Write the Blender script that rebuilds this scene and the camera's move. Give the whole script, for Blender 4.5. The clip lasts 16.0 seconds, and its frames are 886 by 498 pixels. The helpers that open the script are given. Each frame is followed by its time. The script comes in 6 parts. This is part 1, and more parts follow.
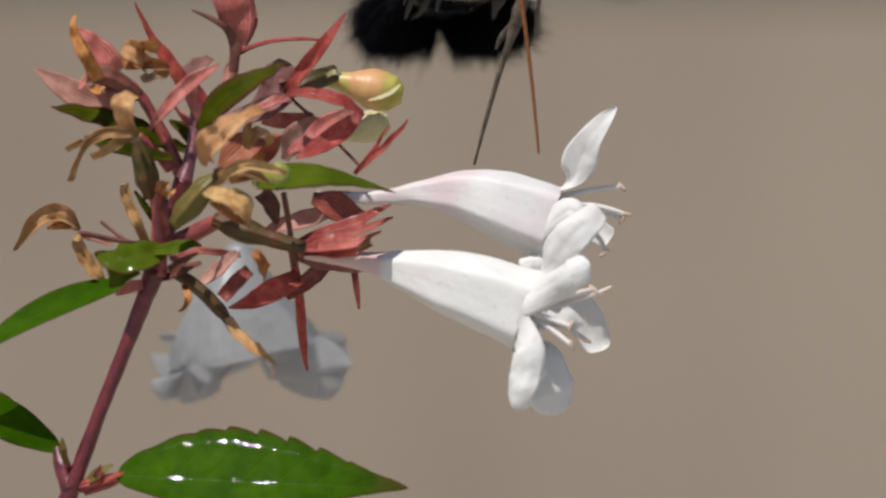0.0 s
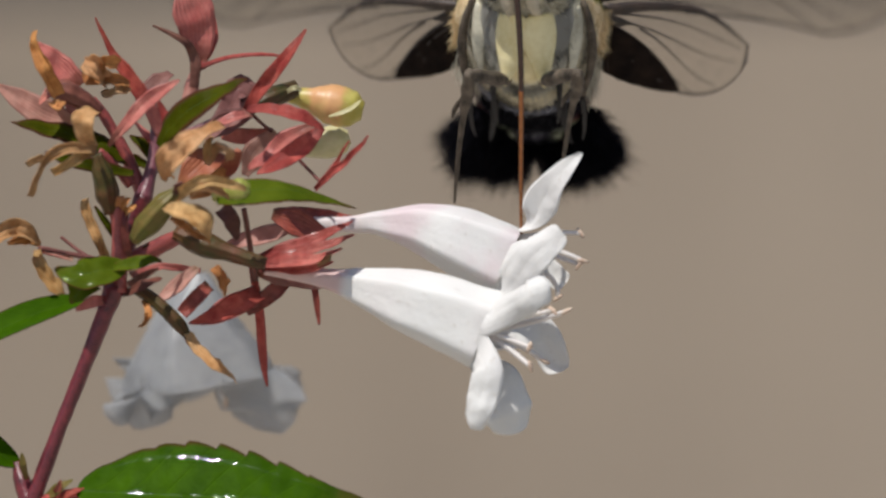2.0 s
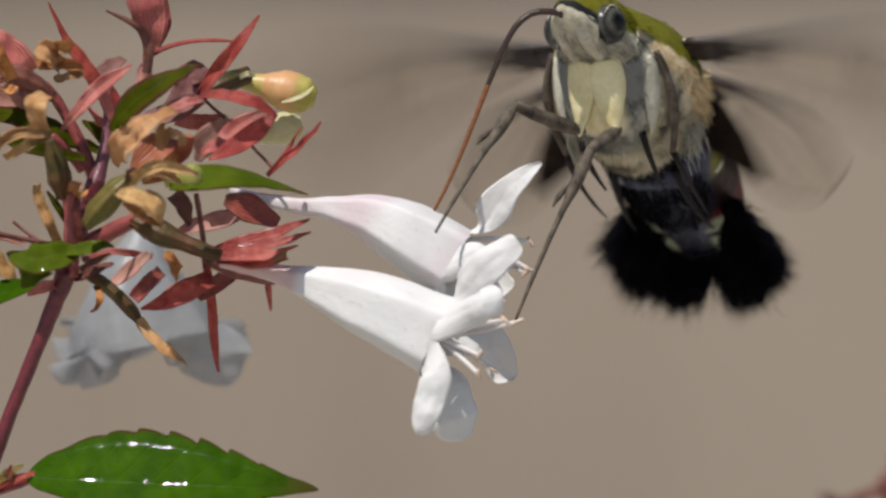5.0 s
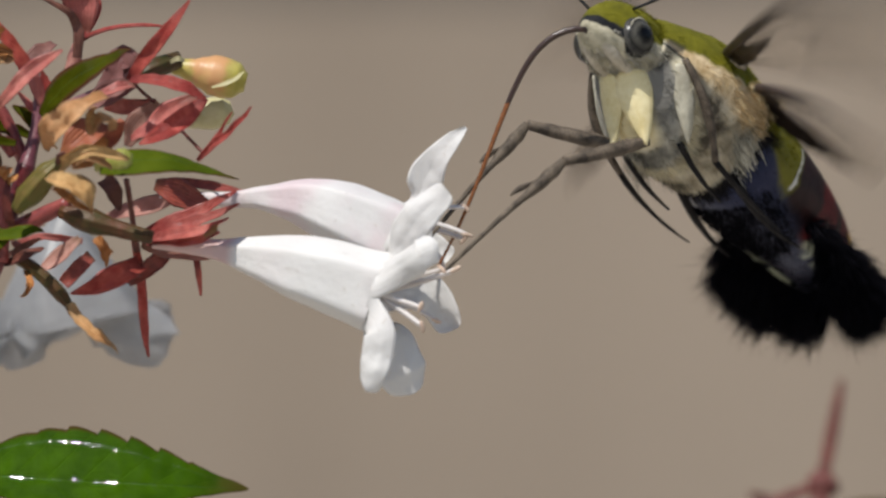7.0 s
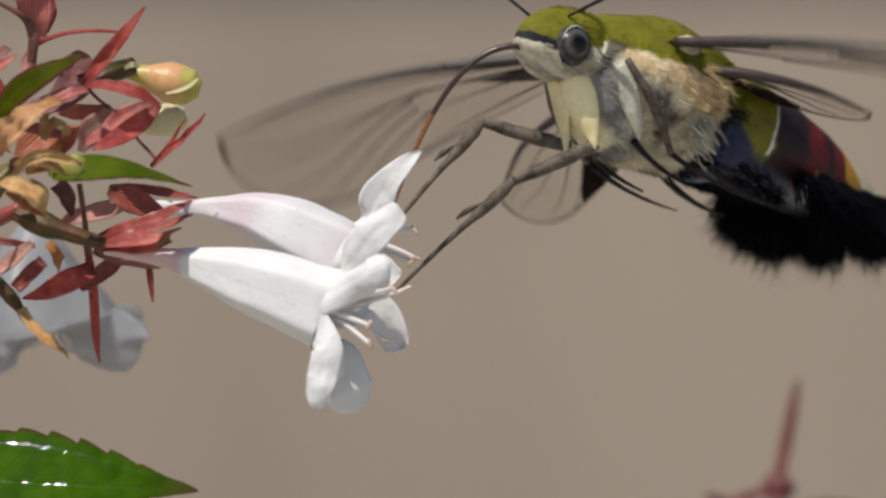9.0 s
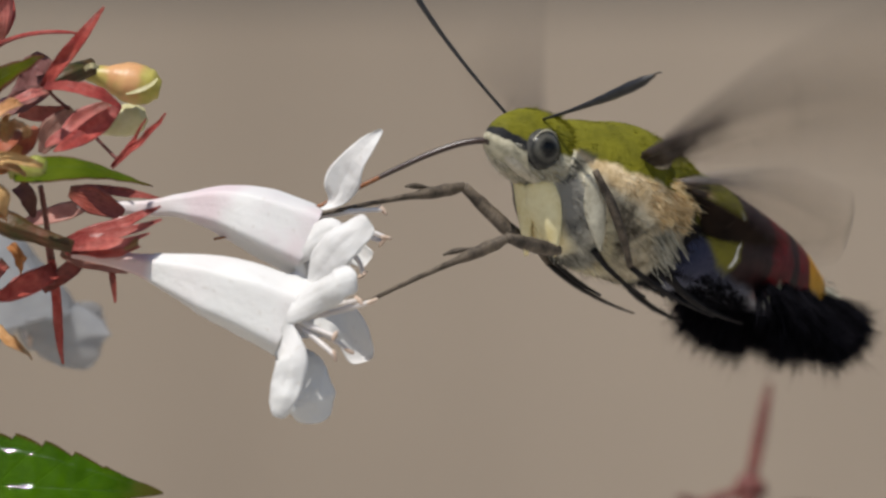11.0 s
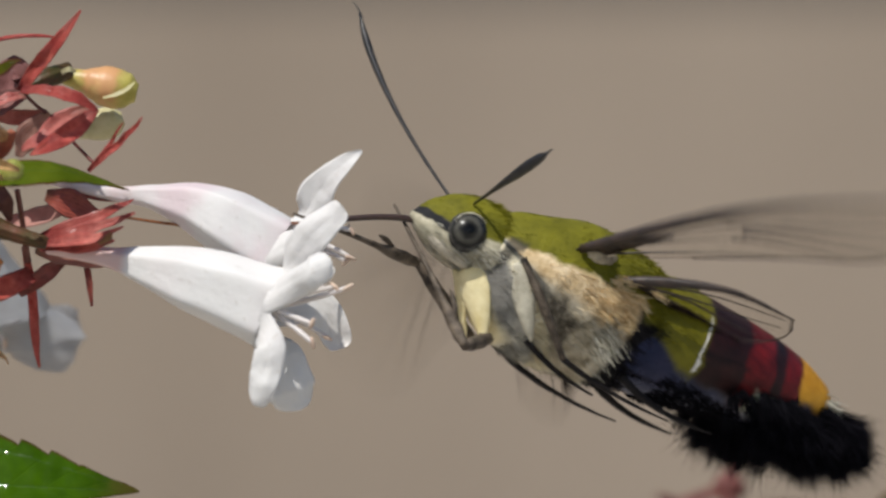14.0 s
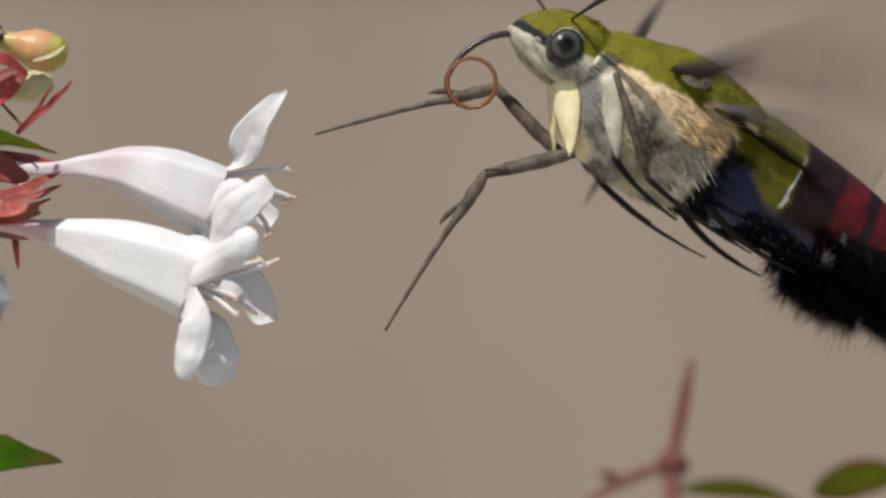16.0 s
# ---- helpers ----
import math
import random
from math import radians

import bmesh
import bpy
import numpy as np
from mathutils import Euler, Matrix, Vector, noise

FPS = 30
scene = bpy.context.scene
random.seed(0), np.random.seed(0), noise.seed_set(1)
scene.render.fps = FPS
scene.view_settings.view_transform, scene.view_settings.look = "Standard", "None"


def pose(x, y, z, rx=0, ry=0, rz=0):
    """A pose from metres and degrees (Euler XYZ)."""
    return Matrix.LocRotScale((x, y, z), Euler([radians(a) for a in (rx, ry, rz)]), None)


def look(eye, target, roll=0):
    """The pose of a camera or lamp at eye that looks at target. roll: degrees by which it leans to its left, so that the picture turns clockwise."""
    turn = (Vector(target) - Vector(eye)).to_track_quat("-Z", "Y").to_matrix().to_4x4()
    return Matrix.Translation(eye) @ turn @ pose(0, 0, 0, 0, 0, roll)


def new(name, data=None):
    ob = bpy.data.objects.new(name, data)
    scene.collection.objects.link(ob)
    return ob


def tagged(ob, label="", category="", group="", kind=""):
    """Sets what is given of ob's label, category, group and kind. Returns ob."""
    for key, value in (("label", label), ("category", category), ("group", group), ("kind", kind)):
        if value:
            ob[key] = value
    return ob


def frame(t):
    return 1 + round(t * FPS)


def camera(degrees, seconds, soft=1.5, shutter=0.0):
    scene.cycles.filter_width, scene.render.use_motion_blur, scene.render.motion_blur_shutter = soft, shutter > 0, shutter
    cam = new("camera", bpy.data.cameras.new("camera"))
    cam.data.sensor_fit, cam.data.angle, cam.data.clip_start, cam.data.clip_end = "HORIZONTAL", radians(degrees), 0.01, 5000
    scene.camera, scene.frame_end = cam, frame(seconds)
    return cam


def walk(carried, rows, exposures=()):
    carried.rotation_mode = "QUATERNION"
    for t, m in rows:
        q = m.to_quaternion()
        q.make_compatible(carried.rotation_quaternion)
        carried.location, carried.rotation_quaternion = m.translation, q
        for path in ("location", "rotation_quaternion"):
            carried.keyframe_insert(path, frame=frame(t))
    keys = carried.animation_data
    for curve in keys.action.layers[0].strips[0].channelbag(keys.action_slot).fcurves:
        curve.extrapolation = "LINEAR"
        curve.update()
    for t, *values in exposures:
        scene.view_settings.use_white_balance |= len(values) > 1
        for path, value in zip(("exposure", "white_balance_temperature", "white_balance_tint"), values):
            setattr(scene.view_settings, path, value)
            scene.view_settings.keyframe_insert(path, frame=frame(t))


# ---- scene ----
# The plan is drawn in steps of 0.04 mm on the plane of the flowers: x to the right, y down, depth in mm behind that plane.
MM = 0.001
STEP = 0.00004
REACH = 0.70
HIGH = 0.95
EYE = Vector((0, -REACH, HIGH))


def spot(x, y, d=0.0):
    k = 1 + d * MM / REACH
    return Vector(((x - 784) * STEP * k, d * MM, HIGH + (441 - y) * STEP * k))


def glide(rows, t):
    """Smooth values between rows of (seconds, value, value, ...)."""
    if t <= rows[0][0]:
        return [float(v) for v in rows[0][1:]]
    if t >= rows[-1][0]:
        return [float(v) for v in rows[-1][1:]]
    i = max(k for k in range(len(rows) - 1) if rows[k][0] <= t)
    a, b = rows[i], rows[i + 1]
    p, n = rows[max(i - 1, 0)], rows[min(i + 2, len(rows) - 1)]
    h = b[0] - a[0]
    u = (t - a[0]) / h
    out = []
    for k in range(1, len(a)):
        ma = (b[k] - p[k]) / (b[0] - p[0]) * h
        mb = (n[k] - a[k]) / (n[0] - a[0]) * h
        if (b[k] - a[k]) * (a[k] - p[k]) <= 0:
            ma = 0
        if (n[k] - b[k]) * (b[k] - a[k]) <= 0:
            mb = 0
        out.append((2*u**3 - 3*u*u + 1) * a[k] + (u**3 - 2*u*u + u) * ma + (3*u*u - 2*u**3) * b[k] + (u**3 - u*u) * mb)
    return out


# ---------- camera: a long lens on a tripod, panning slowly after the moth ----------
PAN = [
    (0, 0, 0), (0.5, -15, 12), (1, -35, 19), (1.5, -52, 26), (2, -71, 24), (2.5, -79, 27), (3, -88, 28), (3.5, -104, 19),
    (6, -215, 2), (6.5, -252, 0), (7, -282, 2), (7.5, -306, 8), (8, -326, 12), (8.5, -346, 12), (9, -371, 5), (9.5, -394, 2),
    (12, -440, 15), (12.5, -443, 17), (13, -446, 14), (13.5, -458, 12), (14, -473, 6), (14.5, -495, -5), (15, -520, -15),
    (15.5, -558, -28), (16, -590, -35)]
cam = camera(math.degrees(2 * math.atan(784 * STEP / REACH)), 16.0, soft=2.65, shutter=0.5)
cam.data.dof.use_dof = True
cam.data.dof.focus_distance = REACH + 0.005
cam.data.dof.aperture_fstop = 38.0
walk(cam, [(t, look(EYE, spot(784 - x, 441 - y))) for t, x, y in PAN], exposures=[(0, 0.03, 6270, 10.2), (16, 0.03, 6270, 10.2)])

# ---------- daylight ----------
SUN_WAY = Vector((-0.29, -0.41, 0.865)).normalized()
world = bpy.data.worlds.new("sky")
scene.world = world
world.use_nodes = True
sky = world.node_tree.nodes.new("ShaderNodeTexSky")
sky.sky_type = "NISHITA"
sky.sun_disc = False
sky.sun_elevation = math.asin(SUN_WAY.z)
sky.sun_rotation = math.atan2(SUN_WAY.x, SUN_WAY.y)
world.node_tree.links.new(sky.outputs[0], world.node_tree.nodes["Background"].inputs[0])
world.node_tree.nodes["Background"].inputs[1].default_value = 0.088
sun = new("sun", bpy.data.lights.new("sun", "SUN"))
sun.data.energy = 4.5
sun.data.angle = radians(0.53)
sun.data.color = (1.0, 0.95, 0.87)
sun.matrix_world = look(SUN_WAY * 10, (0, 0, 0))


# ---------- materials ----------
class Nodes:
    """A small builder of node materials."""

    def __init__(self, name):
        self.mat = bpy.data.materials.new(name)
        self.mat.use_nodes = True
        self.tree = self.mat.node_tree
        self.main = self.tree.nodes["Principled BSDF"]
        self.out = self.tree.nodes["Material Output"]

    def add(self, kind, **values):
        n = self.tree.nodes.new("ShaderNode" + kind)
        for key, v in values.items():
            if key in n.inputs:
                n.inputs[key].default_value = v
        return n

    def link(self, a, b):
        self.tree.links.new(a, b)

    def coords(self, kind="Object"):
        return self.add("TexCoord").outputs[kind]

    def noise(self, scale, detail=4.0, coord=None, rough=0.6):
        n = self.add("TexNoise", Scale=scale, Detail=detail, Roughness=rough)
        self.link(coord or self.coords(), n.inputs["Vector"])
        return n.outputs["Fac"]

    def ramp(self, fac, stops):
        n = self.add("ValToRGB")
        e = n.color_ramp.elements
        while len(e) > 1:
            e.remove(e[-1])
        e[0].position, e[0].color = stops[0][0], (*stops[0][1], 1)
        for p, c in stops[1:]:
            k = e.new(p)
            k.color = (*c, 1)
        self.link(fac, n.inputs["Fac"])
        return n.outputs["Color"]

    def math(self, op, a, b=None, c=None):
        n = self.tree.nodes.new("ShaderNodeMath")
        n.operation = op
        for i, v in enumerate((a, b, c)):
            if v is None:
                continue
            if isinstance(v, (int, float)):
                n.inputs[i].default_value = v
            else:
                self.link(v, n.inputs[i])
        return n.outputs[0]

    def mix(self, fac, a, b, blend="MIX"):
        n = self.tree.nodes.new("ShaderNodeMix")
        n.data_type, n.blend_type = "RGBA", blend
        for sock, v in ((n.inputs[0], fac), (n.inputs[6], a), (n.inputs[7], b)):
            if isinstance(v, (int, float)):
                sock.default_value = v
            elif isinstance(v, tuple):
                sock.default_value = (*v, 1)
            else:
                self.link(v, sock)
        return n.outputs[2]

    def step(self, value, low, high):
        n = self.add("MapRange")
        n.interpolation_type = "SMOOTHSTEP"
        n.inputs["From Min"].default_value, n.inputs["From Max"].default_value = low, high
        self.link(value, n.inputs["Value"])
        return n.outputs["Result"]

    def axes(self, coord):
        n = self.add("SeparateXYZ")
        self.link(coord, n.inputs[0])
        return n.outputs

    def finish(self, color, rough=0.5, bump=None, strength=0.3, dist=0.0001, spec=0.5, sheer=0.0, coat=0.0, glint=0, shine=None):
        m = self.main
        if isinstance(color, tuple):
            m.inputs["Base Color"].default_value = (*color, 1)
        else:
            self.link(color, m.inputs["Base Color"])
        if isinstance(rough, (int, float)):
            m.inputs["Roughness"].default_value = rough
        else:
            self.link(rough, m.inputs["Roughness"])
        m.inputs["Specular IOR Level"].default_value = spec
        m.inputs["Coat Weight"].default_value = coat
        m.inputs["Coat Roughness"].default_value = 0.15
        if bump is not None:
            b = self.add("Bump", Strength=strength, Distance=dist)
            self.link(bump, b.inputs["Height"])
            self.link(b.outputs[0], m.inputs["Normal"])
        if glint:
            m.inputs["Coat Roughness"].default_value = 0.06
            self.link(shine, m.inputs["Coat Weight"])
            g = self.add("Bump", Strength=0.8, Distance=0.000045)
            self.link(self.noise(glint, 2), g.inputs["Height"])
            self.link(g.outputs[0], m.inputs["Coat Normal"])
        if sheer > 0:
            tr = self.add("BsdfTranslucent")
            if isinstance(color, tuple):
                tr.inputs["Color"].default_value = (*color, 1)
            else:
                self.link(color, tr.inputs["Color"])
            mx = self.add("MixShader", Fac=sheer)
            self.link(m.outputs[0], mx.inputs[1])
            self.link(tr.outputs[0], mx.inputs[2])
            self.link(mx.outputs[0], self.out.inputs["Surface"])
        return self.mat


def mottled(name, dark, light, scale, rough=0.5, strength=0.3, sheer=0.0, spec=0.5, fine=6.0, coat=0.0, dist=0.00008):
    n = Nodes(name)
    big, small = n.noise(scale, 3), n.noise(scale * fine, 4)
    both = n.math("ADD", n.math("MULTIPLY", big, 0.65), n.math("MULTIPLY", small, 0.35))
    return n.finish(n.ramp(both, [(0.36, dark), (0.64, light)]), rough, small, strength, dist, spec, sheer, coat)


def leaf_paint(name, dark, light, rim, red, rough=0.22, sheer=0.12, coat=0.25, inner=0.45):
    """Leaf with a pale net of veins, a dark rim and a reddish tip."""
    n = Nodes(name)
    ax = n.axes(n.coords("UV"))
    v = n.math("ABSOLUTE", n.math("SUBTRACT", ax[1], 0.5))
    cloth = n.noise(420, 4)
    body = n.ramp(cloth, [(0.3, dark), (0.7, light)])
    slant = n.math("SUBTRACT", ax[0], n.math("MULTIPLY", v, 0.30))
    wave = n.math("FRACT", n.math("MULTIPLY", slant, 8.0))
    side = n.step(n.math("ABSOLUTE", n.math("SUBTRACT", wave, 0.5)), 0.05, 0.0)
    mid = n.step(v, 0.022, 0.0)
    veins = n.math("MAXIMUM", n.math("MULTIPLY", side, 0.5), mid)
    body = n.mix(n.math("MULTIPLY", veins, 0.14), body, (0.16, 0.30, 0.04))
    edge = n.math("MULTIPLY", n.step(n.math("ADD", v, n.math("MULTIPLY", cloth, 0.06)), inner, 0.53), 0.9)
    body = n.mix(edge, body, rim)
    tip = n.step(n.math("ADD", ax[0], n.math("MULTIPLY", cloth, 0.3)), 0.92, 1.16)
    body = n.mix(n.math("MULTIPLY", tip, red), body, rim)
    relief = n.math("SUBTRACT", n.math("MULTIPLY", n.noise(1700, 3), 0.8), n.math("MULTIPLY", veins, 1.2))
    return n.finish(body, rough, relief, 0.5, 0.00012, 0.02, sheer, coat, glint=2600, shine=n.math("MULTIPLY", n.math("MAXIMUM", n.step(v, 0.017, 0.008), n.math("MULTIPLY", n.step(ax[1], 0.5, 0.4), n.step(n.math("ABSOLUTE", n.math("SUBTRACT", n.math("ADD", v, n.math("MULTIPLY", ax[0], 0.10)), 0.40)), 0.014, 0.006))), n.step(n.noise(1100, 2), 0.38, 0.50)))


def petal_paint(name, pale, tint, amount, sheer=0.22, neck=0.0):
    """White corolla with fine lengthwise streaks and a faint blush."""
    n = Nodes(name)
    ax = n.axes(n.coords("UV"))
    wide = n.noise(150, 3)
    blush = n.math("MULTIPLY", n.step(wide, 0.42, 0.72), amount)
    color = n.mix(blush, pale, tint)
    if neck:
        color = n.mix(n.math("MULTIPLY", n.step(n.math("ADD", ax[0], n.math("MULTIPLY", wide, 0.08)), 0.52, 0.42), neck), color, (0.66, 0.40, 0.37))
    speck = n.step(n.noise(1500, 2), 0.65, 0.72)
    color = n.mix(n.math("MULTIPLY", speck, 0.22), color, (0.42, 0.34, 0.25))
    lines = n.math("SINE", n.math("MULTIPLY", n.math("ADD", ax[1], n.math("MULTIPLY", wide, 0.05)), 130.0))
    relief = n.math("ADD", n.math("MULTIPLY", lines, 0.035), n.math("ADD", n.noise(1500, 4), n.math("MULTIPLY", n.noise(300, 3), 1.8)))
    return n.finish(color, 0.6, relief, 0.45, 0.00014, 0.25, sheer)


def streaky(name, dark, light, scale, lines=26.0, rough=0.5, strength=0.5, sheer=0.2, pale=0.25, spec=0.4, base=None, coat=0.0):
    """Petal or sepal tissue with fine lengthwise veins, blotches, a browner base and darker rims."""
    n = Nodes(name)
    ax = n.axes(n.coords("UV"))
    big, small = n.noise(scale, 3), n.noise(scale * 5, 4)
    both = n.math("ADD", n.math("MULTIPLY", big, 0.6), n.math("MULTIPLY", small, 0.4))
    col = n.ramp(both, [(0.36, dark), (0.64, light)])
    # each piece a little paler, browner or redder than the next
    piece = n.add("ObjectInfo").outputs["Random"]
    tone = n.ramp(piece, [(0.0, (0.84, 0.82, 0.80)), (0.35, (1.08, 0.96, 0.98)), (0.7, (1.14, 1.12, 1.10)), (1.0, (1.10, 1.12, 0.96))])
    col = n.mix(1.0, col, tone, "MULTIPLY")
    wave = n.math("SINE", n.math("MULTIPLY", n.math("ADD", ax[1], n.math("MULTIPLY", big, 0.10)), lines))
    vein = n.math("MULTIPLY", n.step(wave, 0.35, 1.0), n.step(n.noise(scale * 3, 2), 0.30, 0.55))
    col = n.mix(n.math("MULTIPLY", vein, pale), col, tuple(min(c * 0.40, 1) for c in dark))
    mottle = n.step(n.noise(scale * 1.6, 3), 0.48, 0.66)
    col = n.mix(n.math("MULTIPLY", mottle, 0.20), col, tuple(c * 0.5 for c in dark))
    if base:
        foot = n.step(n.math("ADD", ax[0], n.math("MULTIPLY", big, 0.3)), 0.48, 0.18)
        col = n.mix(n.math("MULTIPLY", foot, 0.75), col, base)
    rim = n.step(n.math("ADD", n.math("ABSOLUTE", n.math("SUBTRACT", ax[1], 0.5)), n.math("MULTIPLY", small, 0.08)), 0.44, 0.54)
    col = n.mix(n.math("MULTIPLY", rim, 0.5), col, tuple(c * 0.55 for c in dark))
    end = n.step(n.math("ADD", ax[0], n.math("MULTIPLY", small, 0.25)), 0.98, 1.15)
    col = n.mix(n.math("MULTIPLY", end, 0.45), col, tuple(c * 0.5 for c in dark))
    relief = n.math("ADD", n.math("MULTIPLY", wave, 0.5), small)
    return n.finish(col, rough, relief, strength, 0.00025, spec, sheer, coat)


STEM_RED = mottled("stem_red", (0.050, 0.007, 0.011), (0.175, 0.024, 0.028), 900, 0.34, 0.45, 0, 0.5)
TWIG_RED = mottled("twig_red", (0.15, 0.026, 0.026), (0.34, 0.075, 0.062), 800, 0.42, 0.35, 0.05)
SEPAL_RED = streaky("sepal_red", (0.44, 0.046, 0.042), (0.74, 0.20, 0.16), 420, 60.0, 0.46, 0.6, 0.34, 0.42, 0.35, (0.22, 0.032, 0.03), 0.06)
SEPAL_ROSE = streaky("sepal_rose", (0.54, 0.075, 0.065), (0.82, 0.29, 0.24), 420, 60.0, 0.42, 0.6, 0.34, 0.40, 0.35, (0.30, 0.045, 0.04), 0.06)
SEPAL_PINK = streaky("sepal_pink", (0.50, 0.13, 0.11), (0.70, 0.29, 0.235), 380, 55.0, 0.42, 0.35, 0.34, 0.20, 0.4, (0.22, 0.09, 0.05), 0.12)
SEPAL_DARK = streaky("sepal_dark", (0.19, 0.040, 0.030), (0.42, 0.10, 0.072), 420, 45.0, 0.36, 0.35, 0.25, 0.30, 0.4, (0.10, 0.05, 0.022), 0.25)
SEPAL_PALE = streaky("sepal_faded", (0.50, 0.25, 0.20), (0.66, 0.42, 0.34), 380, 55.0, 0.45, 0.2, 0.5, 0.12, 0.3, (0.42, 0.28, 0.18))
SEPAL_MAUVE = streaky("sepal_mauve", (0.20, 0.085, 0.075), (0.36, 0.18, 0.16), 380, 50.0, 0.5, 0.2, 0.4, 0.12, 0.3, (0.20, 0.08, 0.06))
SEPAL_ORANGE = streaky("sepal_orange", (0.46, 0.13, 0.07), (0.62, 0.24, 0.12), 380, 50.0, 0.45, 0.25, 0.4, 0.15, 0.3, (0.36, 0.16, 0.06))
TWIG_SKIN = streaky("twig_skin", (0.10, 0.035, 0.026), (0.24, 0.10, 0.07), 420, 45.0, 0.5, 0.35, 0.12, 0.2, 0.35)
TWIG_PINK = mottled("twig_pink", (0.30, 0.10, 0.08), (0.52, 0.26, 0.20), 500, 0.5, 0.3, 0.1)
STEM_PURPLE = mottled("stem_purple", (0.10, 0.026, 0.036), (0.24, 0.085, 0.098), 700, 0.36, 0.4, 0.04)
TWIG_DULL = mottled("twig_brown", (0.09, 0.028, 0.024), (0.20, 0.065, 0.052), 500, 0.6, 0.3, 0.05, 0.3)
OVARY = streaky("ovary_green_brown", (0.045, 0.046, 0.007), (0.135, 0.042, 0.020), 300, 48.0, 0.5, 0.4, 0.06, 0.3, 0.35)
OVARY_LIGHT = streaky("ovary_green", (0.10, 0.11, 0.012), (0.20, 0.125, 0.034), 300, 48.0, 0.5, 0.4, 0.06, 0.25, 0.35)
DRY = streaky("dry_petal", (0.64, 0.32, 0.11), (0.98, 0.66, 0.34), 340, 95.0, 0.6, 0.7, 0.22, 0.42, 0.3)
DRY_DARK = streaky("dry_petal_brown", (0.40, 0.145, 0.04), (0.74, 0.37, 0.13), 360, 60.0, 0.6, 0.5, 0.2, 0.22, 0.3)
LEAF = leaf_paint("leaf_green", (0.022, 0.060, 0.0003), (0.048, 0.112, 0.0008), (0.070, 0.030, 0.014), 0.7, 0.5, 0.22, 0.0, 0.475)
LEAF_DARK = leaf_paint("leaf_bronze", (0.030, 0.034, 0.001), (0.058, 0.064, 0.002), (0.075, 0.018, 0.016), 0.95, 0.5, 0.12, 0.06, 0.30)
LEAF_BRIGHT = leaf_paint("leaf_young", (0.052, 0.080, 0.003), (0.095, 0.125, 0.008), (0.12, 0.028, 0.02), 0.7, 0.5, 0.2, 0.0, 0.46)
LOBE = petal_paint("petal_lobe", (0.73, 0.715, 0.685), (0.68, 0.61, 0.595), 0.2, 0.18)
PETAL = petal_paint("petal_white", (0.78, 0.765, 0.735), (0.71, 0.61, 0.595), 0.25, 0.20, 0.70)
PETAL_BLUSH = petal_paint("petal_blush", (0.76, 0.74, 0.715), (0.71, 0.565, 0.585), 0.75, 0.20, 0.15)
def bud_paint():
    """Pale yellow bud flushed with pink and orange."""
    n = Nodes("bud_yellow")
    ax = n.axes(n.coords("UV"))
    body = n.ramp(n.noise(420, 4), [(0.35, (0.40, 0.35, 0.055)), (0.65, (0.62, 0.54, 0.17))])
    rose = n.math("MULTIPLY", n.step(n.noise(230, 3), 0.33, 0.53), n.math("MULTIPLY", n.step(ax[0], 0.15, 0.35), n.step(ax[0], 0.86, 0.66)))
    body = n.mix(n.math("MULTIPLY", rose, 0.75), body, (0.74, 0.34, 0.18))
    return n.finish(body, 0.4, n.noise(900, 3), 0.3, 0.0001, 0.4, 0.25)


BUD = bud_paint()
BUD_GREEN = mottled("bud_green", (0.22, 0.24, 0.035), (0.50, 0.48, 0.13), 420, 0.4, 0.3, 0.15)
BUD_PALE = mottled("bud_pale", (0.50, 0.45, 0.20), (0.66, 0.60, 0.36), 300, 0.45, 0.2, 0.2)
FILAMENT = mottled("filament_white", (0.74, 0.69, 0.65), (0.84, 0.79, 0.76), 900, 0.5, 0.2, 0.3)
ANTHER = mottled("anther_buff", (0.42, 0.28, 0.20), (0.68, 0.54, 0.42), 1500, 0.7, 0.6)


def shaded_wilted_petal():
    """Thin, half-clear petal tissue with a wet gloss; its grey is shade put into the colour."""
    n = Nodes("petal_wilted_shaded")
    soft = n.noise(240, 3)
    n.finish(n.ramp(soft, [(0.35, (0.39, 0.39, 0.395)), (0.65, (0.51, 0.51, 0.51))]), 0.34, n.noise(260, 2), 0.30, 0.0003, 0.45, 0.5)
    solid = n.out.inputs["Surface"].links[0].from_socket
    clear = n.add("BsdfTransparent")
    mx = n.add("MixShader", Fac=0.34)
    n.link(solid, mx.inputs[1])
    n.link(clear.outputs[0], mx.inputs[2])
    n.link(mx.outputs[0], n.out.inputs["Surface"])
    return n.mat


WILTED_SHADE = shaded_wilted_petal()


# ---------- building helpers ----------
ROOT = {}


def thing(name, at, label, category):
    ob = new(name)
    ob.location = at
    ob.empty_display_size = 0.002
    ROOT[ob] = Vector(at)
    return tagged(ob, label, category)


def part(name, bm, material, parent, label="", origin=None, kind=""):
    """Link a mesh, given in the thing's rest place, as one part of it."""
    at = Vector(origin) if origin is not None else ROOT[parent]
    if isinstance(bm, bpy.types.Mesh):
        me = bm
        me.transform(Matrix.Translation(-at))
    else:
        bmesh.ops.translate(bm, verts=bm.verts, vec=-at)
        bmesh.ops.recalc_face_normals(bm, faces=bm.faces)
        me = bpy.data.meshes.new(name)
        bm.to_mesh(me)
        bm.free()
    for p in me.polygons:
        p.use_smooth = True
    me.materials.append(material)
    ob = new(name, me)
    ob.parent = parent
    ob.location = at - ROOT[parent]
    ROOT[ob] = at
    return tagged(ob, label, kind=kind)


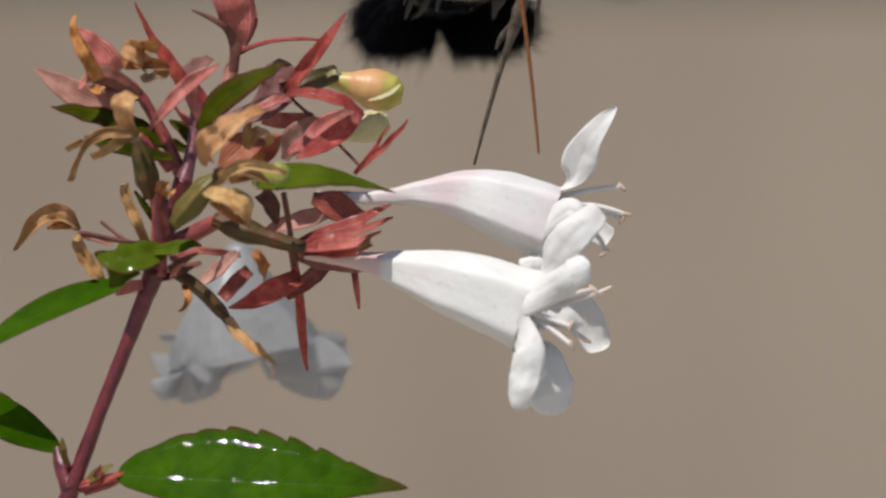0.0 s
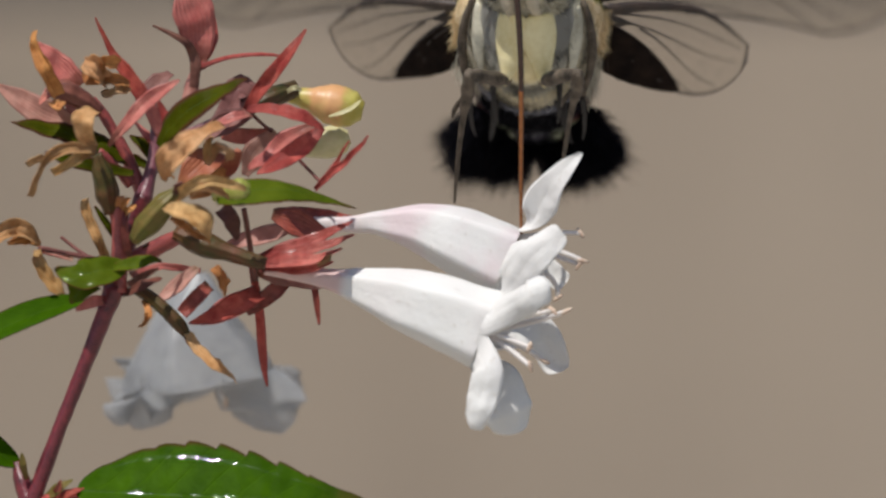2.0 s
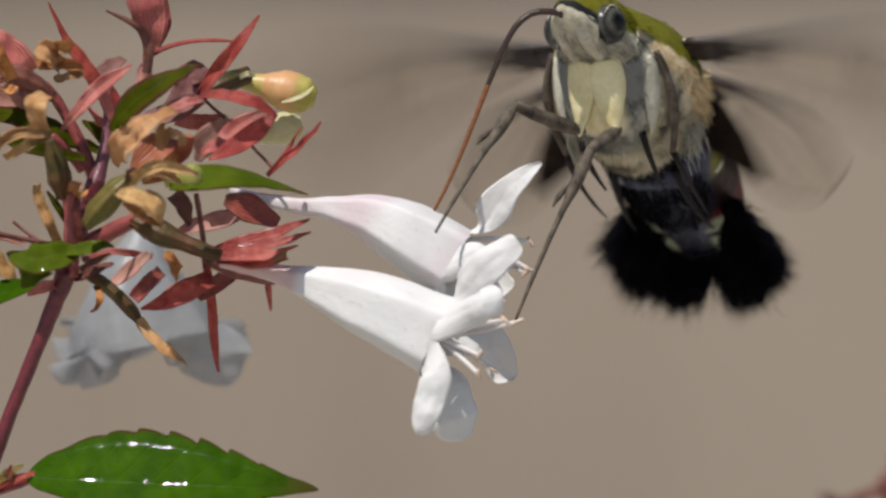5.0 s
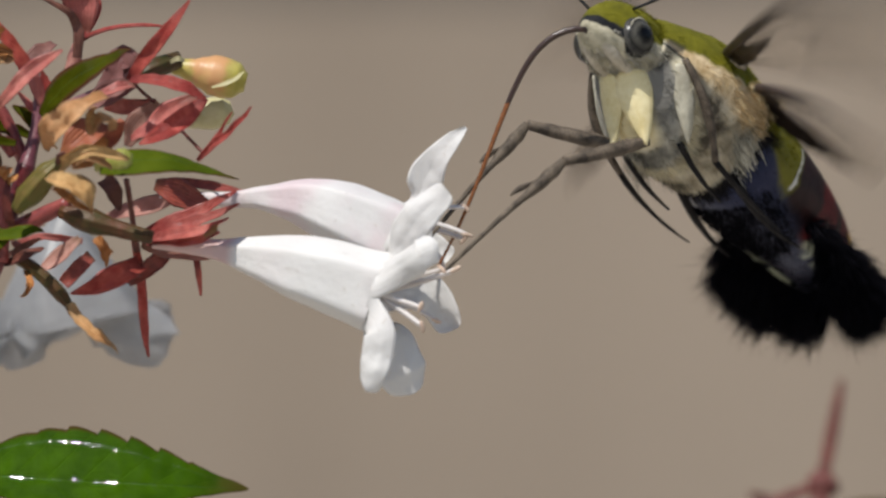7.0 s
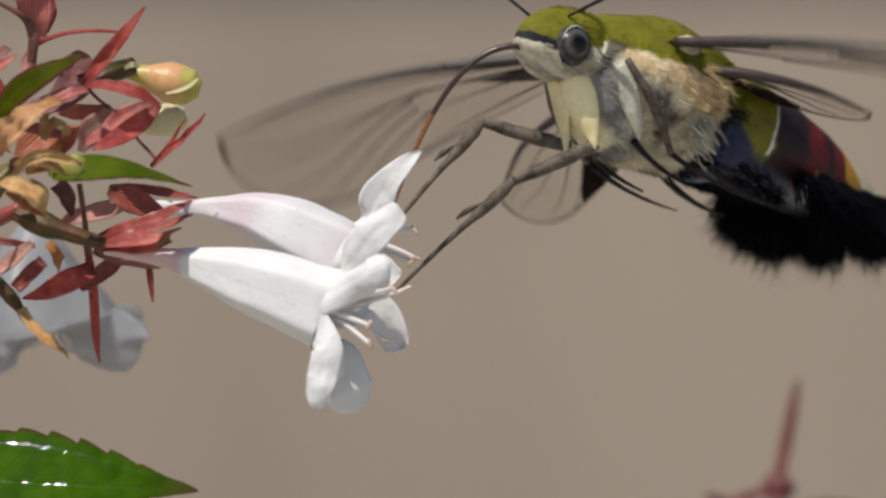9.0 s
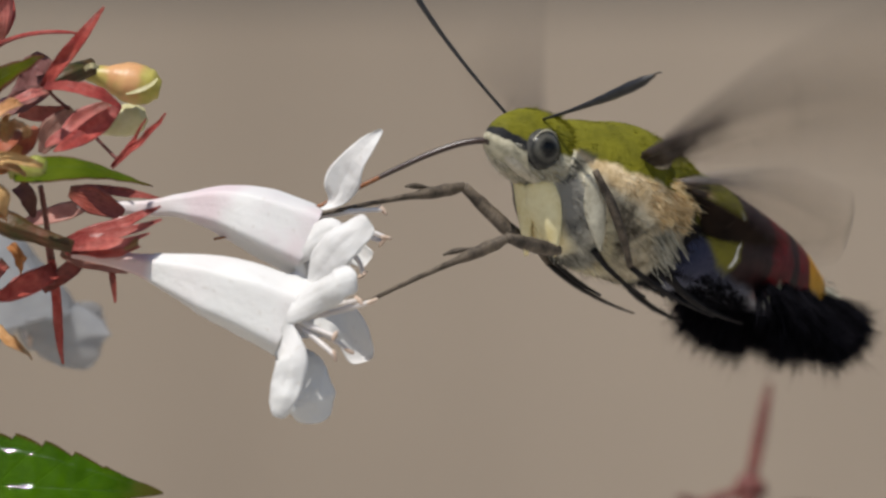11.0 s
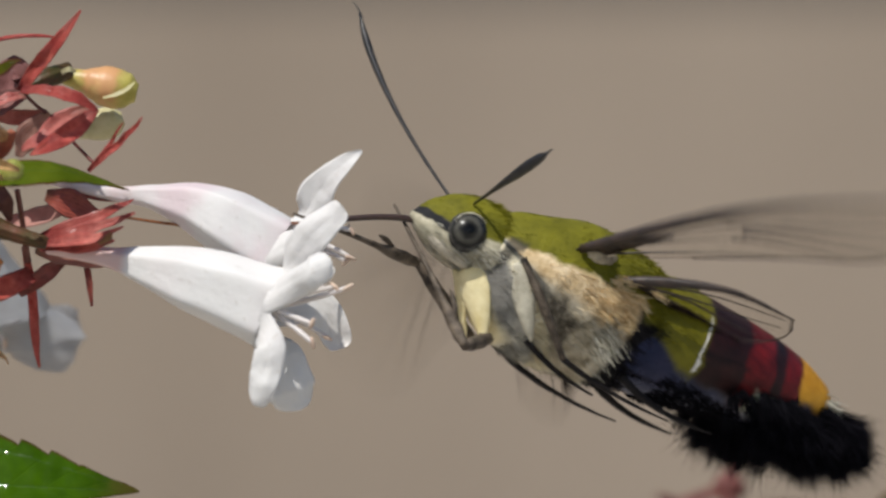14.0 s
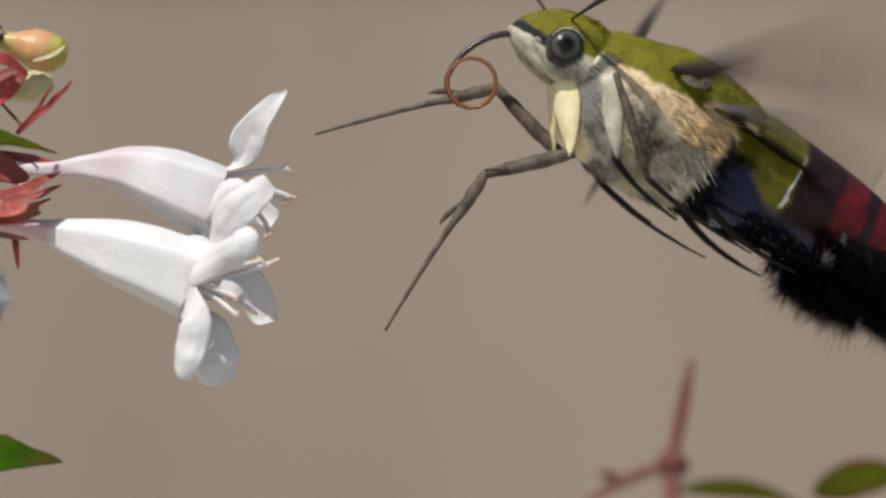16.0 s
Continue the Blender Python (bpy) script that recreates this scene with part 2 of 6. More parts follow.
def curve_point(pts, u):
    """A point on the Bezier curve sheer its control points."""
    pts = [Vector(p) for p in pts]
    while len(pts) > 1:
        pts = [a.lerp(b, u) for a, b in zip(pts, pts[1:])]
    return pts[0]


def spline_point(pts, u):
    """A point on the smooth curve sheer all the points."""
    rows = [(k, *p) for k, p in enumerate(pts)]
    return Vector(glide(rows, u * (len(pts) - 1)))


def blade(base, tip=None, width=0.0, bend=(0, 0, 0), face=(0, -1, 0.35), cup=0.0, shape=(0.7, 1.0), thick=0.00012, crumple=0.0,
          teeth=0, n=16, m=6, seed=0, twist=0.0, curl=0.0, ridge=0.0, ragged=0.0, widths=None, keel=0.0, bite=0.13, skew=0.0):
    """A thin leaf-like body from base to tip, or along a list of points: bend moves its middle, face is the way its upper side looks
    (turning by twist), cup bends it across, keel folds it along the middle, shape tells where it is widest, curl rolls its end over."""
    face, bend = Vector(face), Vector(bend)
    if isinstance(base, list):
        line = [Vector(p) for p in base]
    else:
        base, tip = Vector(base), Vector(tip)
        ctrl = (base + tip) / 2 + bend * 2
        line = [curve_point((base, ctrl, tip), k / 8) for k in range(9)]
    a, b = shape
    peak = (a / (a + b)) ** a * (b / (a + b)) ** b
    bm = bmesh.new()
    uvs = bm.loops.layers.uv.new("UVMap")
    top, low = [], []
    length = sum((q - p).length for p, q in zip(line, line[1:]))
    for i in range(n + 1):
        u = i / n
        c = spline_point(line, u)
        tan = (spline_point(line, min(u + 0.02, 1)) - spline_point(line, max(u - 0.02, 0))).normalized()
        side = tan.cross(face).normalized()
        if twist:
            side = Matrix.Rotation(twist * u, 3, tan) @ side
        nor = side.cross(tan).normalized()
        c = c + nor * (curl * length * u ** 3)
        uu = min(max(u, 0.012), 0.988)
        if widths:
            w = max(glide([(k, q) for k, q in enumerate(widths)], u * (len(widths) - 1))[0], 0.6 * STEP) / 2
        else:
            w = width / 2 * (uu ** a * (1 - uu) ** b) / peak
        if ragged:
            w *= 1 + ragged * noise.noise(Vector((u * 7, seed * 1.7, 0.3)))
        rt, rl = [], []
        for j in range(m + 1):
            v = 2 * j / m - 1
            e = w * (1 + skew * (1 if v > 0 else -1))
            if teeth:
                e *= 1 - bite * abs(v) ** 3 * ((((u + 0.03 * v) * teeth) % 1.0) ** 2 - 0.3) * math.sin(math.pi * u) * u
            lift = cup * w * (v * v) + keel * w * abs(v) + ridge * math.sin(v * 7 + seed + 2 * u) * math.sin(math.pi * u)
            if crumple:
                q = (c + side * w * v) * 900 + Vector((seed * 7.1, seed * 3.3, 0))
                lift += crumple * noise.noise(q)
            p = c + side * e * v + nor * lift
            h = thick / 2 * (1 - 0.7 * abs(v))
            rt.append((bm.verts.new(p + nor * h), (u, (v + 1) / 2)))
            rl.append((bm.verts.new(p - nor * h), (u, (v + 1) / 2)))
        top.append(rt)
        low.append(rl)

    def quad(ring):
        f = bm.faces.new([r[0] for r in ring])
        for lp, r in zip(f.loops, ring):
            lp[uvs].uv = r[1]
    for i in range(n):
        for j in range(m):
            quad((top[i][j], top[i][j + 1], top[i + 1][j + 1], top[i + 1][j]))
            quad((low[i][j], low[i + 1][j], low[i + 1][j + 1], low[i][j + 1]))
        quad((top[i][0], top[i + 1][0], low[i + 1][0], low[i][0]))
        quad((top[i][m], low[i][m], low[i + 1][m], top[i + 1][m]))
    for j in range(m):
        quad((top[0][j], low[0][j], low[0][j + 1], top[0][j + 1]))
        quad((top[n][j], top[n][j + 1], low[n][j + 1], low[n][j]))
    return bm


def tube(pts, radii, n=16, m=10, rough=0.0, ends=True, smooth=True):
    """A swept round body along a Bezier curve (or straight from point to point); radii are spread evenly along it."""
    bm = bmesh.new()
    uvs = bm.loops.layers.uv.verify()
    pts = [Vector(p) for p in pts]
    rings = []
    ref = None
    for i in range(n + 1):
        u = i / n
        if smooth:
            c = curve_point(pts, u)
            tan = (curve_point(pts, min(u + 0.01, 1)) - curve_point(pts, max(u - 0.01, 0))).normalized()
        else:
            k = min(int(u * (len(pts) - 1)), len(pts) - 2)
            c = pts[k].lerp(pts[k + 1], u * (len(pts) - 1) - k)
            tan = (pts[k + 1] - pts[k]).normalized()
        if ref is None:
            ref = tan.orthogonal().normalized() if abs(tan.y) > 0.9 else tan.cross(Vector((0, 1, 0))).normalized()
        ref = (ref - tan * ref.dot(tan)).normalized()
        other = tan.cross(ref)
        x = u * (len(radii) - 1)
        k = min(int(x), len(radii) - 2)
        f = x - k
        f = f * f * (3 - 2 * f)
        r = radii[k] * (1 - f) + radii[k + 1] * f
        ring = []
        for j in range(m):
            a = 2 * math.pi * j / m
            q = r * (1 + rough * noise.noise(c * 1500 + Vector((math.cos(a), math.sin(a), 0)) * 2))
            ring.append((bm.verts.new(c + ref * math.cos(a) * q + other * math.sin(a) * q), (u, j / m)))
        rings.append(ring)
    for i in range(n):
        for j in range(m):
            k = (j + 1) % m
            f = bm.faces.new((rings[i][j][0], rings[i][k][0], rings[i + 1][k][0], rings[i + 1][j][0]))
            for lp, r in zip(f.loops, (rings[i][j], rings[i][k], rings[i + 1][k], rings[i + 1][j])):
                lp[uvs].uv = r[1]
    if ends:
        bm.faces.new([r[0] for r in rings[0]])
        bm.faces.new([r[0] for r in rings[-1]])
    return bm


def ball(centre, size, axes=None, cuts=(10, 8), lumps=0.0):
    """An egg-shaped body; axes turns it."""
    bm = bmesh.new()
    made = bmesh.ops.create_uvsphere(bm, u_segments=cuts[0], v_segments=cuts[1], radius=1.0)["verts"]
    m = axes.to_3x3() if axes else Matrix.Identity(3)
    for v in made:
        p = Vector((v.co.x * size[0], v.co.y * size[1], v.co.z * size[2]))
        if lumps:
            p *= 1 + lumps * noise.noise(v.co * 2.5)
        v.co = Vector(centre) + m @ p
    return bm


# ---------- the setting ----------
def box(x0, y0, z0, x1, y1, z1):
    bm = bmesh.new()
    bmesh.ops.create_cube(bm, size=1.0)
    for v in bm.verts:
        v.co = Vector(((x0, x1)[v.co.x > 0], (y0, y1)[v.co.y > 0], (z0, z1)[v.co.z > 0]))
    return bm


def settle(name, bm, material, label, category):
    me = bpy.data.meshes.new(name)
    bmesh.ops.recalc_face_normals(bm, faces=bm.faces)
    bm.to_mesh(me)
    bm.free()
    me.materials.append(material)
    return tagged(new(name, me), label, category, kind="structure")


def wall_paint(name, dark, light):
    n = Nodes(name)
    co = n.coords()
    stretch = n.add("Mapping")
    stretch.inputs["Scale"].default_value = (1.0, 1.0, 0.25)
    n.link(co, stretch.inputs["Vector"])
    streak = n.noise(7.0, 3, stretch.outputs[0])
    cloud = n.noise(2.2, 4, co)
    grain = n.noise(160, 5, co)
    mixed = n.math("ADD", n.math("MULTIPLY", streak, 0.5), n.math("ADD", n.math("MULTIPLY", cloud, 0.4), n.math("MULTIPLY", grain, 0.1)))
    col = n.ramp(mixed, [(0.30, dark), (0.70, light)])
    return n.finish(col, 0.9, grain, 0.5, 0.002, 0.2)


GROUND = mottled("paving_grey", (0.31, 0.285, 0.25), (0.43, 0.395, 0.35), 3.0, 0.9, 0.5, 0, 0.2, 30.0, 0, 0.003)
ground_sheet = bmesh.new()
bmesh.ops.create_grid(ground_sheet, x_segments=8, y_segments=8, size=400)
settle("ground", ground_sheet, GROUND, "grey-brown dry concrete ground in sunlight", "ground")
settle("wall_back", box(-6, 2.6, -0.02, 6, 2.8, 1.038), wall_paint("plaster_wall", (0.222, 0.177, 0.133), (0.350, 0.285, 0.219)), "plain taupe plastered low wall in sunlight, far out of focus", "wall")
settle("wall_far", box(-9, 4.4, -0.02, 9, 4.6, 3.2), wall_paint("plaster_grey", (0.085, 0.075, 0.064), (0.14, 0.124, 0.108)), "dull grey-brown wall behind the low one, out of focus", "wall")


# ---------- the abelia sprig ----------
sprig = thing("abelia_sprig", spot(118, 900, 0), "flowering abelia sprig with red calyces, browned petals and glossy leaves", "plant")


def leaf(a, b, width, name="leaf", material=None, label="", **more):
    bm = blade(spot(*a), spot(*b), width * STEP, **more)
    return part(name, bm, material or LEAF, sprig, label, origin=spot(*a))


def frond(pts, widths, material=None, name="sepal", on=None, **more):
    """A sepal, bract or petal along plan points, with its width from base to tip in plan steps."""
    more.setdefault("n", 18)
    more.setdefault("m", 8)
    more.setdefault("crumple", 0.0003)
    more.setdefault("keel", 0.16)
    more.setdefault("ridge", 0.00003)
    more.setdefault("ragged", 0.12)
    more.setdefault("thick", 0.00008)
    more.setdefault("cup", 0.18)
    more.setdefault("seed", round(pts[0][0] + pts[-1][1]) % 97)
    more.setdefault("twist", 0.3 if more["seed"] % 2 else -0.3)
    line = [spot(*p) for p in pts]
    return part(name, blade(line, widths=[w * STEP for w in widths], **more), material or SEPAL_RED, on or sprig, origin=line[0])


def dry(pts, widths, material=None, **more):
    more.setdefault("crumple", 0.0004)
    more.setdefault("cup", 0.45)
    more.setdefault("n", 24)
    more.setdefault("m", 10)
    more.setdefault("ridge", 0.00010)
    more.setdefault("ragged", 0.35)
    more.setdefault("thick", 0.00007)
    way = 1 if (pts[0][0] + pts[-1][1]) % 2 else -1
    more.setdefault("curl", 0.16 * way)
    more.setdefault("twist", 0.55 * way)
    return frond(pts, widths, material or DRY, "dried_petal", **more)


def twig(pts, radii, material=None, name="twig", on=None, **more):
    more.setdefault("rough", 0.12)
    return part(name, tube([spot(*p) for p in pts], [r * STEP for r in radii], **more), material or TWIG_RED, on or sprig)


def bow(x, y, d=0.0):
    """A shift to the right, down and back, in plan steps and mm."""
    return Vector((x * STEP, d * MM, -y * STEP))


# stem and branching twigs
twig([(112, 905, 0), (150, 800, 0), (205, 650, 0), (248, 560, 0), (274, 478, 0)], [17, 14, 12.5, 13, 15, 19], STEM_RED, "stem", n=28, m=14)
twig([(278, 490, 0), (285, 430, 0), (280, 380, 0), (277, 338, 0)], [17, 14, 12, 14], TWIG_RED)
twig([(292, 440, 1), (345, 412, 0), (400, 385, -1)], [16, 15, 13])
twig([(288, 440, 2), (306, 380, 2), (325, 318, 2)], [14, 13, 17], STEM_RED)
twig([(322, 330, 2), (335, 290, 2.4), (350, 240, 3), (352, 185, 3.4), (332, 132, 4)], [16, 12, 10, 8, 7], STEM_PURPLE)
twig([(325, 320, 3), (300, 260, 3), (270, 190, 3), (232, 150, 3)], [14, 11, 10, 9])
twig([(345, 250, 3), (380, 210, 4), (470, 180, 5), (520, 158, 5)], [10, 8, 7, 8], STEM_PURPLE)
twig([(300, 300, 2), (265, 255, 1), (245, 240, 1)], [9, 8, 7])
twig([(275, 440, 2), (230, 430, 2), (180, 418, 2), (138, 412, 2)], [7, 5, 4, 5], TWIG_DULL)
twig([(178, 392, 3), (200, 410, 3), (225, 428, 2)], [3, 3, 4], TWIG_DULL)
for bit in ([(284, 345, -1), (292, 330, -1.5), (300, 322, -1.2)], [(292, 350, -1), (304, 342, -1.5), (306, 332, -1)], [(280, 338, -1), (282, 326, -1.6), (290, 318, -1.4)]):
    dry(bit, [10, 14, 5], DRY_DARK, n=10, m=6)

# lower leaves
big_leaf = leaf((208, 842, -1), (722, 864, -4), 160, label="large glossy green leaf with toothed reddish rim", bend=bow(-6, 1, -1.5), face=(-0.17, -0.84, 0.51),
                shape=(0.72, 1.12), keel=0.10, cup=-0.08, teeth=9, bite=0.26, n=110, m=24, crumple=0.00010, skew=-0.34)
twig([(140, 862, 0), (175, 850, -0.5), (222, 840, -1)], [11, 9, 7], SEPAL_RED, "petiole")
twig([(150, 870, 0.5), (185, 862, 0), (226, 842, -0.6)], [8, 8, 6], TWIG_RED, "petiole")
frond([(150, 858, 0), (175, 838, -1), (200, 822, -1)], [10, 20, 4], OVARY_LIGHT, "bract")
frond([(155, 862, 1), (172, 842, -1), (178, 822, -1.4)], [12, 14, 3], SEPAL_DARK, "bract")
frond([(160, 866, 0), (190, 850, -1.2), (214, 840, -1.4)], [10, 13, 3], SEPAL_RED, "bract")
leaf((104, 795, 1), (-190, 660, -3), 96, bend=bow(-8, -8, 0), face=(0.1, -0.8, 0.6), shape=(0.7, 1.0), cup=0.1, keel=0.12, teeth=6, bite=0.25, n=40, m=12)
twig([(125, 870, 0), (112, 830, 0.5), (100, 792, 1)], [17, 16, 9], STEM_RED, "petiole")
frond([(116, 815, 0), (112, 795, -1), (110, 775, -1)], [8, 13, 3], OVARY_LIGHT, "bract")
leaf((220, 503, 1), (-60, 640, -3), 64, bend=bow(-6, -16, 0), face=(-0.1, -0.70, 0.70), shape=(0.6, 1.0), cup=0.15, keel=0.1, n=32, m=12)
# a short folded leaf pair round the top of the stem
frond([(292, 442, -1.4), (250, 452, -2.2), (205, 460, -2.4), (170, 446, -1.6)], [20, 58, 66, 44, 10], LEAF_BRIGHT, "leaf", face=(0.0, -0.93, 0.35), cup=-0.1, keel=0.12, ragged=0.04, n=28, m=12)
frond([(222, 470, -1.8), (208, 490, -2.0), (198, 508, -1.6)], [70, 44, 6], LEAF_BRIGHT, "leaf", face=(0, -0.95, 0.3), ragged=0.04)
frond([(272, 450, -1.6), (315, 440, -2), (357, 433, -1.6)], [16, 34, 6], LEAF_BRIGHT, "leaf", face=(0, -0.8, 0.6), ragged=0.04)
frond([(262, 505, 0), (235, 508, -1), (205, 522, -1)], [14, 22, 6], SEPAL_PINK, "bract")
frond([(285, 495, 1), (325, 478, -1), (356, 464, 0)], [14, 22, 6], TWIG_SKIN, "bract")
frond([(290, 480, 2), (325, 462, 1), (350, 448, 0)], [8, 14, 4], TWIG_SKIN, "bract")
# the pointed leaf over the upper flower
neck_leaf = frond([(455, 322, -6.5), (500, 312, -7), (570, 309, -6), (640, 322, -3.5), (700, 341, -1.0)], [30, 62, 60, 36, 4], LEAF_BRIGHT, "leaf", face=(-0.05, -0.80, 0.60), cup=-0.12, keel=0.06, ragged=0.03, crumple=0.0001, n=40, m=14)
tagged(neck_leaf, "dark green pointed leaf with a red rim")
frond([(352, 232, -2), (385, 185, -3), (440, 145, -4), (508, 112, -4)], [20, 58, 52, 5], LEAF_DARK, "leaf", face=(-0.35, -0.80, 0.4), cup=-0.15, keel=0.15, ragged=0.04, n=30, m=12)
frond([(300, 262, 3), (240, 225, 2.5), (160, 202, 2), (90, 190, 1)], [22, 50, 44, 5], LEAF_DARK, "leaf", face=(0.1, -0.8, 0.6), cup=-0.1, keel=0.1, ragged=0.05, n=30, m=12)
frond([(305, 282, 1), (245, 270, 0.5), (190, 256, 0), (150, 242, 0)], [14, 26, 22, 5], LEAF_DARK, "leaf", face=(0.1, -0.9, 0.4), ragged=0.05)
frond([(278, 402, 1), (260, 370, 0), (238, 338, 0)], [6, 14, 4], LEAF_DARK, "leaf")
frond([(342, 262, 5), (322, 230, 5.5), (300, 212, 6)], [8, 22, 5], LEAF_DARK, "leaf")
frond([(340, 270, 5), (312, 258, 5.5), (290, 250, 6)], [8, 20, 5], LEAF_DARK, "leaf")
frond([(392, 392, 0), (355, 402, 0), (322, 412, 0)], [10, 12, 3], LEAF_DARK, "leaf")

# sepals round the yellow bud
frond([(508, 168, 1), (530, 132, 0.5), (572, 78, 0), (612, 24, 0)], [16, 24, 22, 4], SEPAL_RED, cup=0.3)
frond([(508, 166, 0), (552, 168, -1), (600, 178, -1.5), (640, 202, -1)], [16, 28, 26, 10], SEPAL_RED, face=(0, -0.7, 0.7))
frond([(640, 198, 0), (605, 232, -0.5), (560, 262, 0), (524, 280, 0)], [12, 34, 28, 4], SEPAL_RED, face=(0.2, -0.95, 0.1), keel=0.2)
frond([(622, 196, 1.5), (575, 222, 1.5), (545, 250, 1.5), (510, 272, 2)], [12, 34, 30, 8], SEPAL_PINK)
frond([(560, 208, 4), (525, 242, 4.4), (504, 282, 5)], [18, 46, 14], SEPAL_PALE)
frond([(555, 205, 5), (510, 215, 5), (462, 212, 5)], [12, 32, 16], SEPAL_PINK)
frond([(520, 150, 4), (495, 130, 4), (480, 160, 4), (452, 182, 4)], [30, 48, 46, 14], SEPAL_MAUVE)
frond([(520, 120, 4.6), (500, 150, 4.5), (470, 175, 4.4)], [34, 44, 10], SEPAL_PINK)
frond([(515, 175, 3), (470, 190, 2.5), (430, 214, 2)], [14, 44, 18], SEPAL_MAUVE)
frond([(512, 172, 2.4), (482, 182, 2), (446, 196, 1.5)], [12, 20, 6], SEPAL_PINK)
twig([(510, 168, 4), (530, 190, 4), (552, 206, 4)], [3, 3, 3], TWIG_DULL)
twig([(592, 248, 3), (615, 272, 3), (640, 297, 2)], [3, 3, 3], TWIG_DULL)
frond([(628, 308, -1), (660, 278, -2), (695, 248, -3), (724, 212, -4)], [7, 14, 12, 3], SEPAL_RED, cup=0.4)
frond([(636, 302, 0), (660, 268, -0.5), (690, 222, -1)], [5, 8, 2], SEPAL_RED)
# top calyx
twig([(402, 165, 4), (406, 135, 4), (418, 92, 4)], [12, 13, 9], TWIG_PINK)
frond([(424, 96, 4), (420, 40, 3.6), (408, -10, 3), (392, -50, 3)], [14, 62, 76, 20], SEPAL_PINK, cup=0.12)
frond([(422, 92, 4), (446, 40, 4.6), (440, -20, 5)], [10, 22, 8], SEPAL_RED)
frond([(414, 128, 3), (416, 88, 3), (398, 48, 2.4), (340, 18, 2)], [18, 20, 14, 4], TWIG_SKIN, face=(0.3, -0.9, 0.2), cup=-0.3)
twig([(424, 94, 4), (470, 66, 3.5), (535, 66, 3), (572, 72, 3)], [4.5, 4, 3.5, 2], SEPAL_RED)
# left calyces
frond([(330, 158, 2), (300, 112, 2), (268, 66, 2), (238, 4, 2)], [26, 26, 14, 3], SEPAL_RED, cup=0.4)
frond([(318, 152, 4), (342, 124, 4), (372, 104, 5)], [12, 34, 16], SEPAL_MAUVE)
frond([(262, 232, -1), (298, 188, -2), (335, 148, -2), (388, 114, -2)], [6, 24, 28, 4], SEPAL_PINK, cup=0.3)
frond([(315, 142, 2), (338, 172, 2.5), (352, 212, 3)], [16, 26, 12], SEPAL_PINK)
frond([(350, 152, 4), (360, 180, 4), (362, 205, 4)], [6, 18, 8], SEPAL_RED)
frond([(355, 240, 4), (330, 212, 4.5), (310, 190, 5)], [6, 14, 4], SEPAL_PINK)
frond([(210, 195, 4), (158, 180, 4), (110, 152, 4), (60, 121, 4)], [34, 54, 42, 5], SEPAL_PALE, cup=0.1)
frond([(230, 182, 3), (205, 170, 3), (190, 152, 3)], [14, 34, 20], SEPAL_PALE)
frond([(205, 130, 2), (180, 98, 2), (150, 66, 2), (126, 46, 2)], [40, 46, 28, 6], SEPAL_PINK, cup=0.3)
twig([(248, 172, 2), (215, 148, 2), (185, 128, 1.4), (158, 132, 1)], [10, 18, 22, 14], TWIG_SKIN, "ovary", m=12)
frond([(160, 135, 1), (148, 148, 0.5), (140, 158, 0)], [22, 14, 3], SEPAL_PINK)
dry([(172, 140, 0), (150, 95, -1), (132, 60, -1), (124, 28, -1)], [22, 28, 18, 10], DRY_DARK)
dry([(160, 150, 0), (172, 162, -1), (184, 152, -1)], [14, 20, 8], DRY_DARK)
# ovaries
twig([(268, 350, 0), (258, 300, -0.5), (242, 245, -1)], [13, 22, 19, 9], OVARY, "ovary", m=12)
twig([(308, 398, -3), (345, 350, -4), (388, 308, -4)], [12, 23, 22, 10], OVARY_LIGHT, "ovary", m=12)
frond([(392, 302, -3), (425, 268, -3), (460, 244, -2)], [20, 58, 34], SEPAL_ORANGE, "sepal", cup=0.2)
frond([(405, 318, -2), (440, 300, -2), (462, 268, -2)], [20, 40, 20], DRY_DARK, "sepal")
frond([(455, 296, -1), (476, 268, -1), (496, 238, -1)], [22, 36, 12], SEPAL_ORANGE)
frond([(462, 344, 0), (478, 362, -0.5), (488, 396, 0)], [26, 32, 6], TWIG_SKIN, "bract")
frond([(300, 438, 0), (292, 380, -1), (293, 340, -1)], [16, 14, 8], SEPAL_DARK, "bract")
# behind and below the pointed leaf
frond([(552, 352, 3), (595, 366, 3), (648, 392, 3)], [20, 52, 20], SEPAL_DARK, cup=0.1)
frond([(598, 346, 4), (650, 352, 4), (712, 362, 4)], [14, 18, 3], SEPAL_DARK)
frond([(595, 372, 7), (530, 392, 8), (458, 412, 8)], [26, 38, 8], SEPAL_PALE)
# the narrow sepals that hang down
twig([(502, 342, -1), (512, 400, 0), (522, 470, 1)], [5, 5, 6], TWIG_SKIN)
frond([(514, 440, 1), (528, 510, 3), (536, 590, 5), (543, 657, 6)], [10, 18, 16, 4], SEPAL_RED, "thin_sepal", cup=0.3)
frond([(622, 452, 4), (630, 500, 3), (635, 547, 3)], [9, 12, 5], SEPAL_DARK, "thin_sepal")
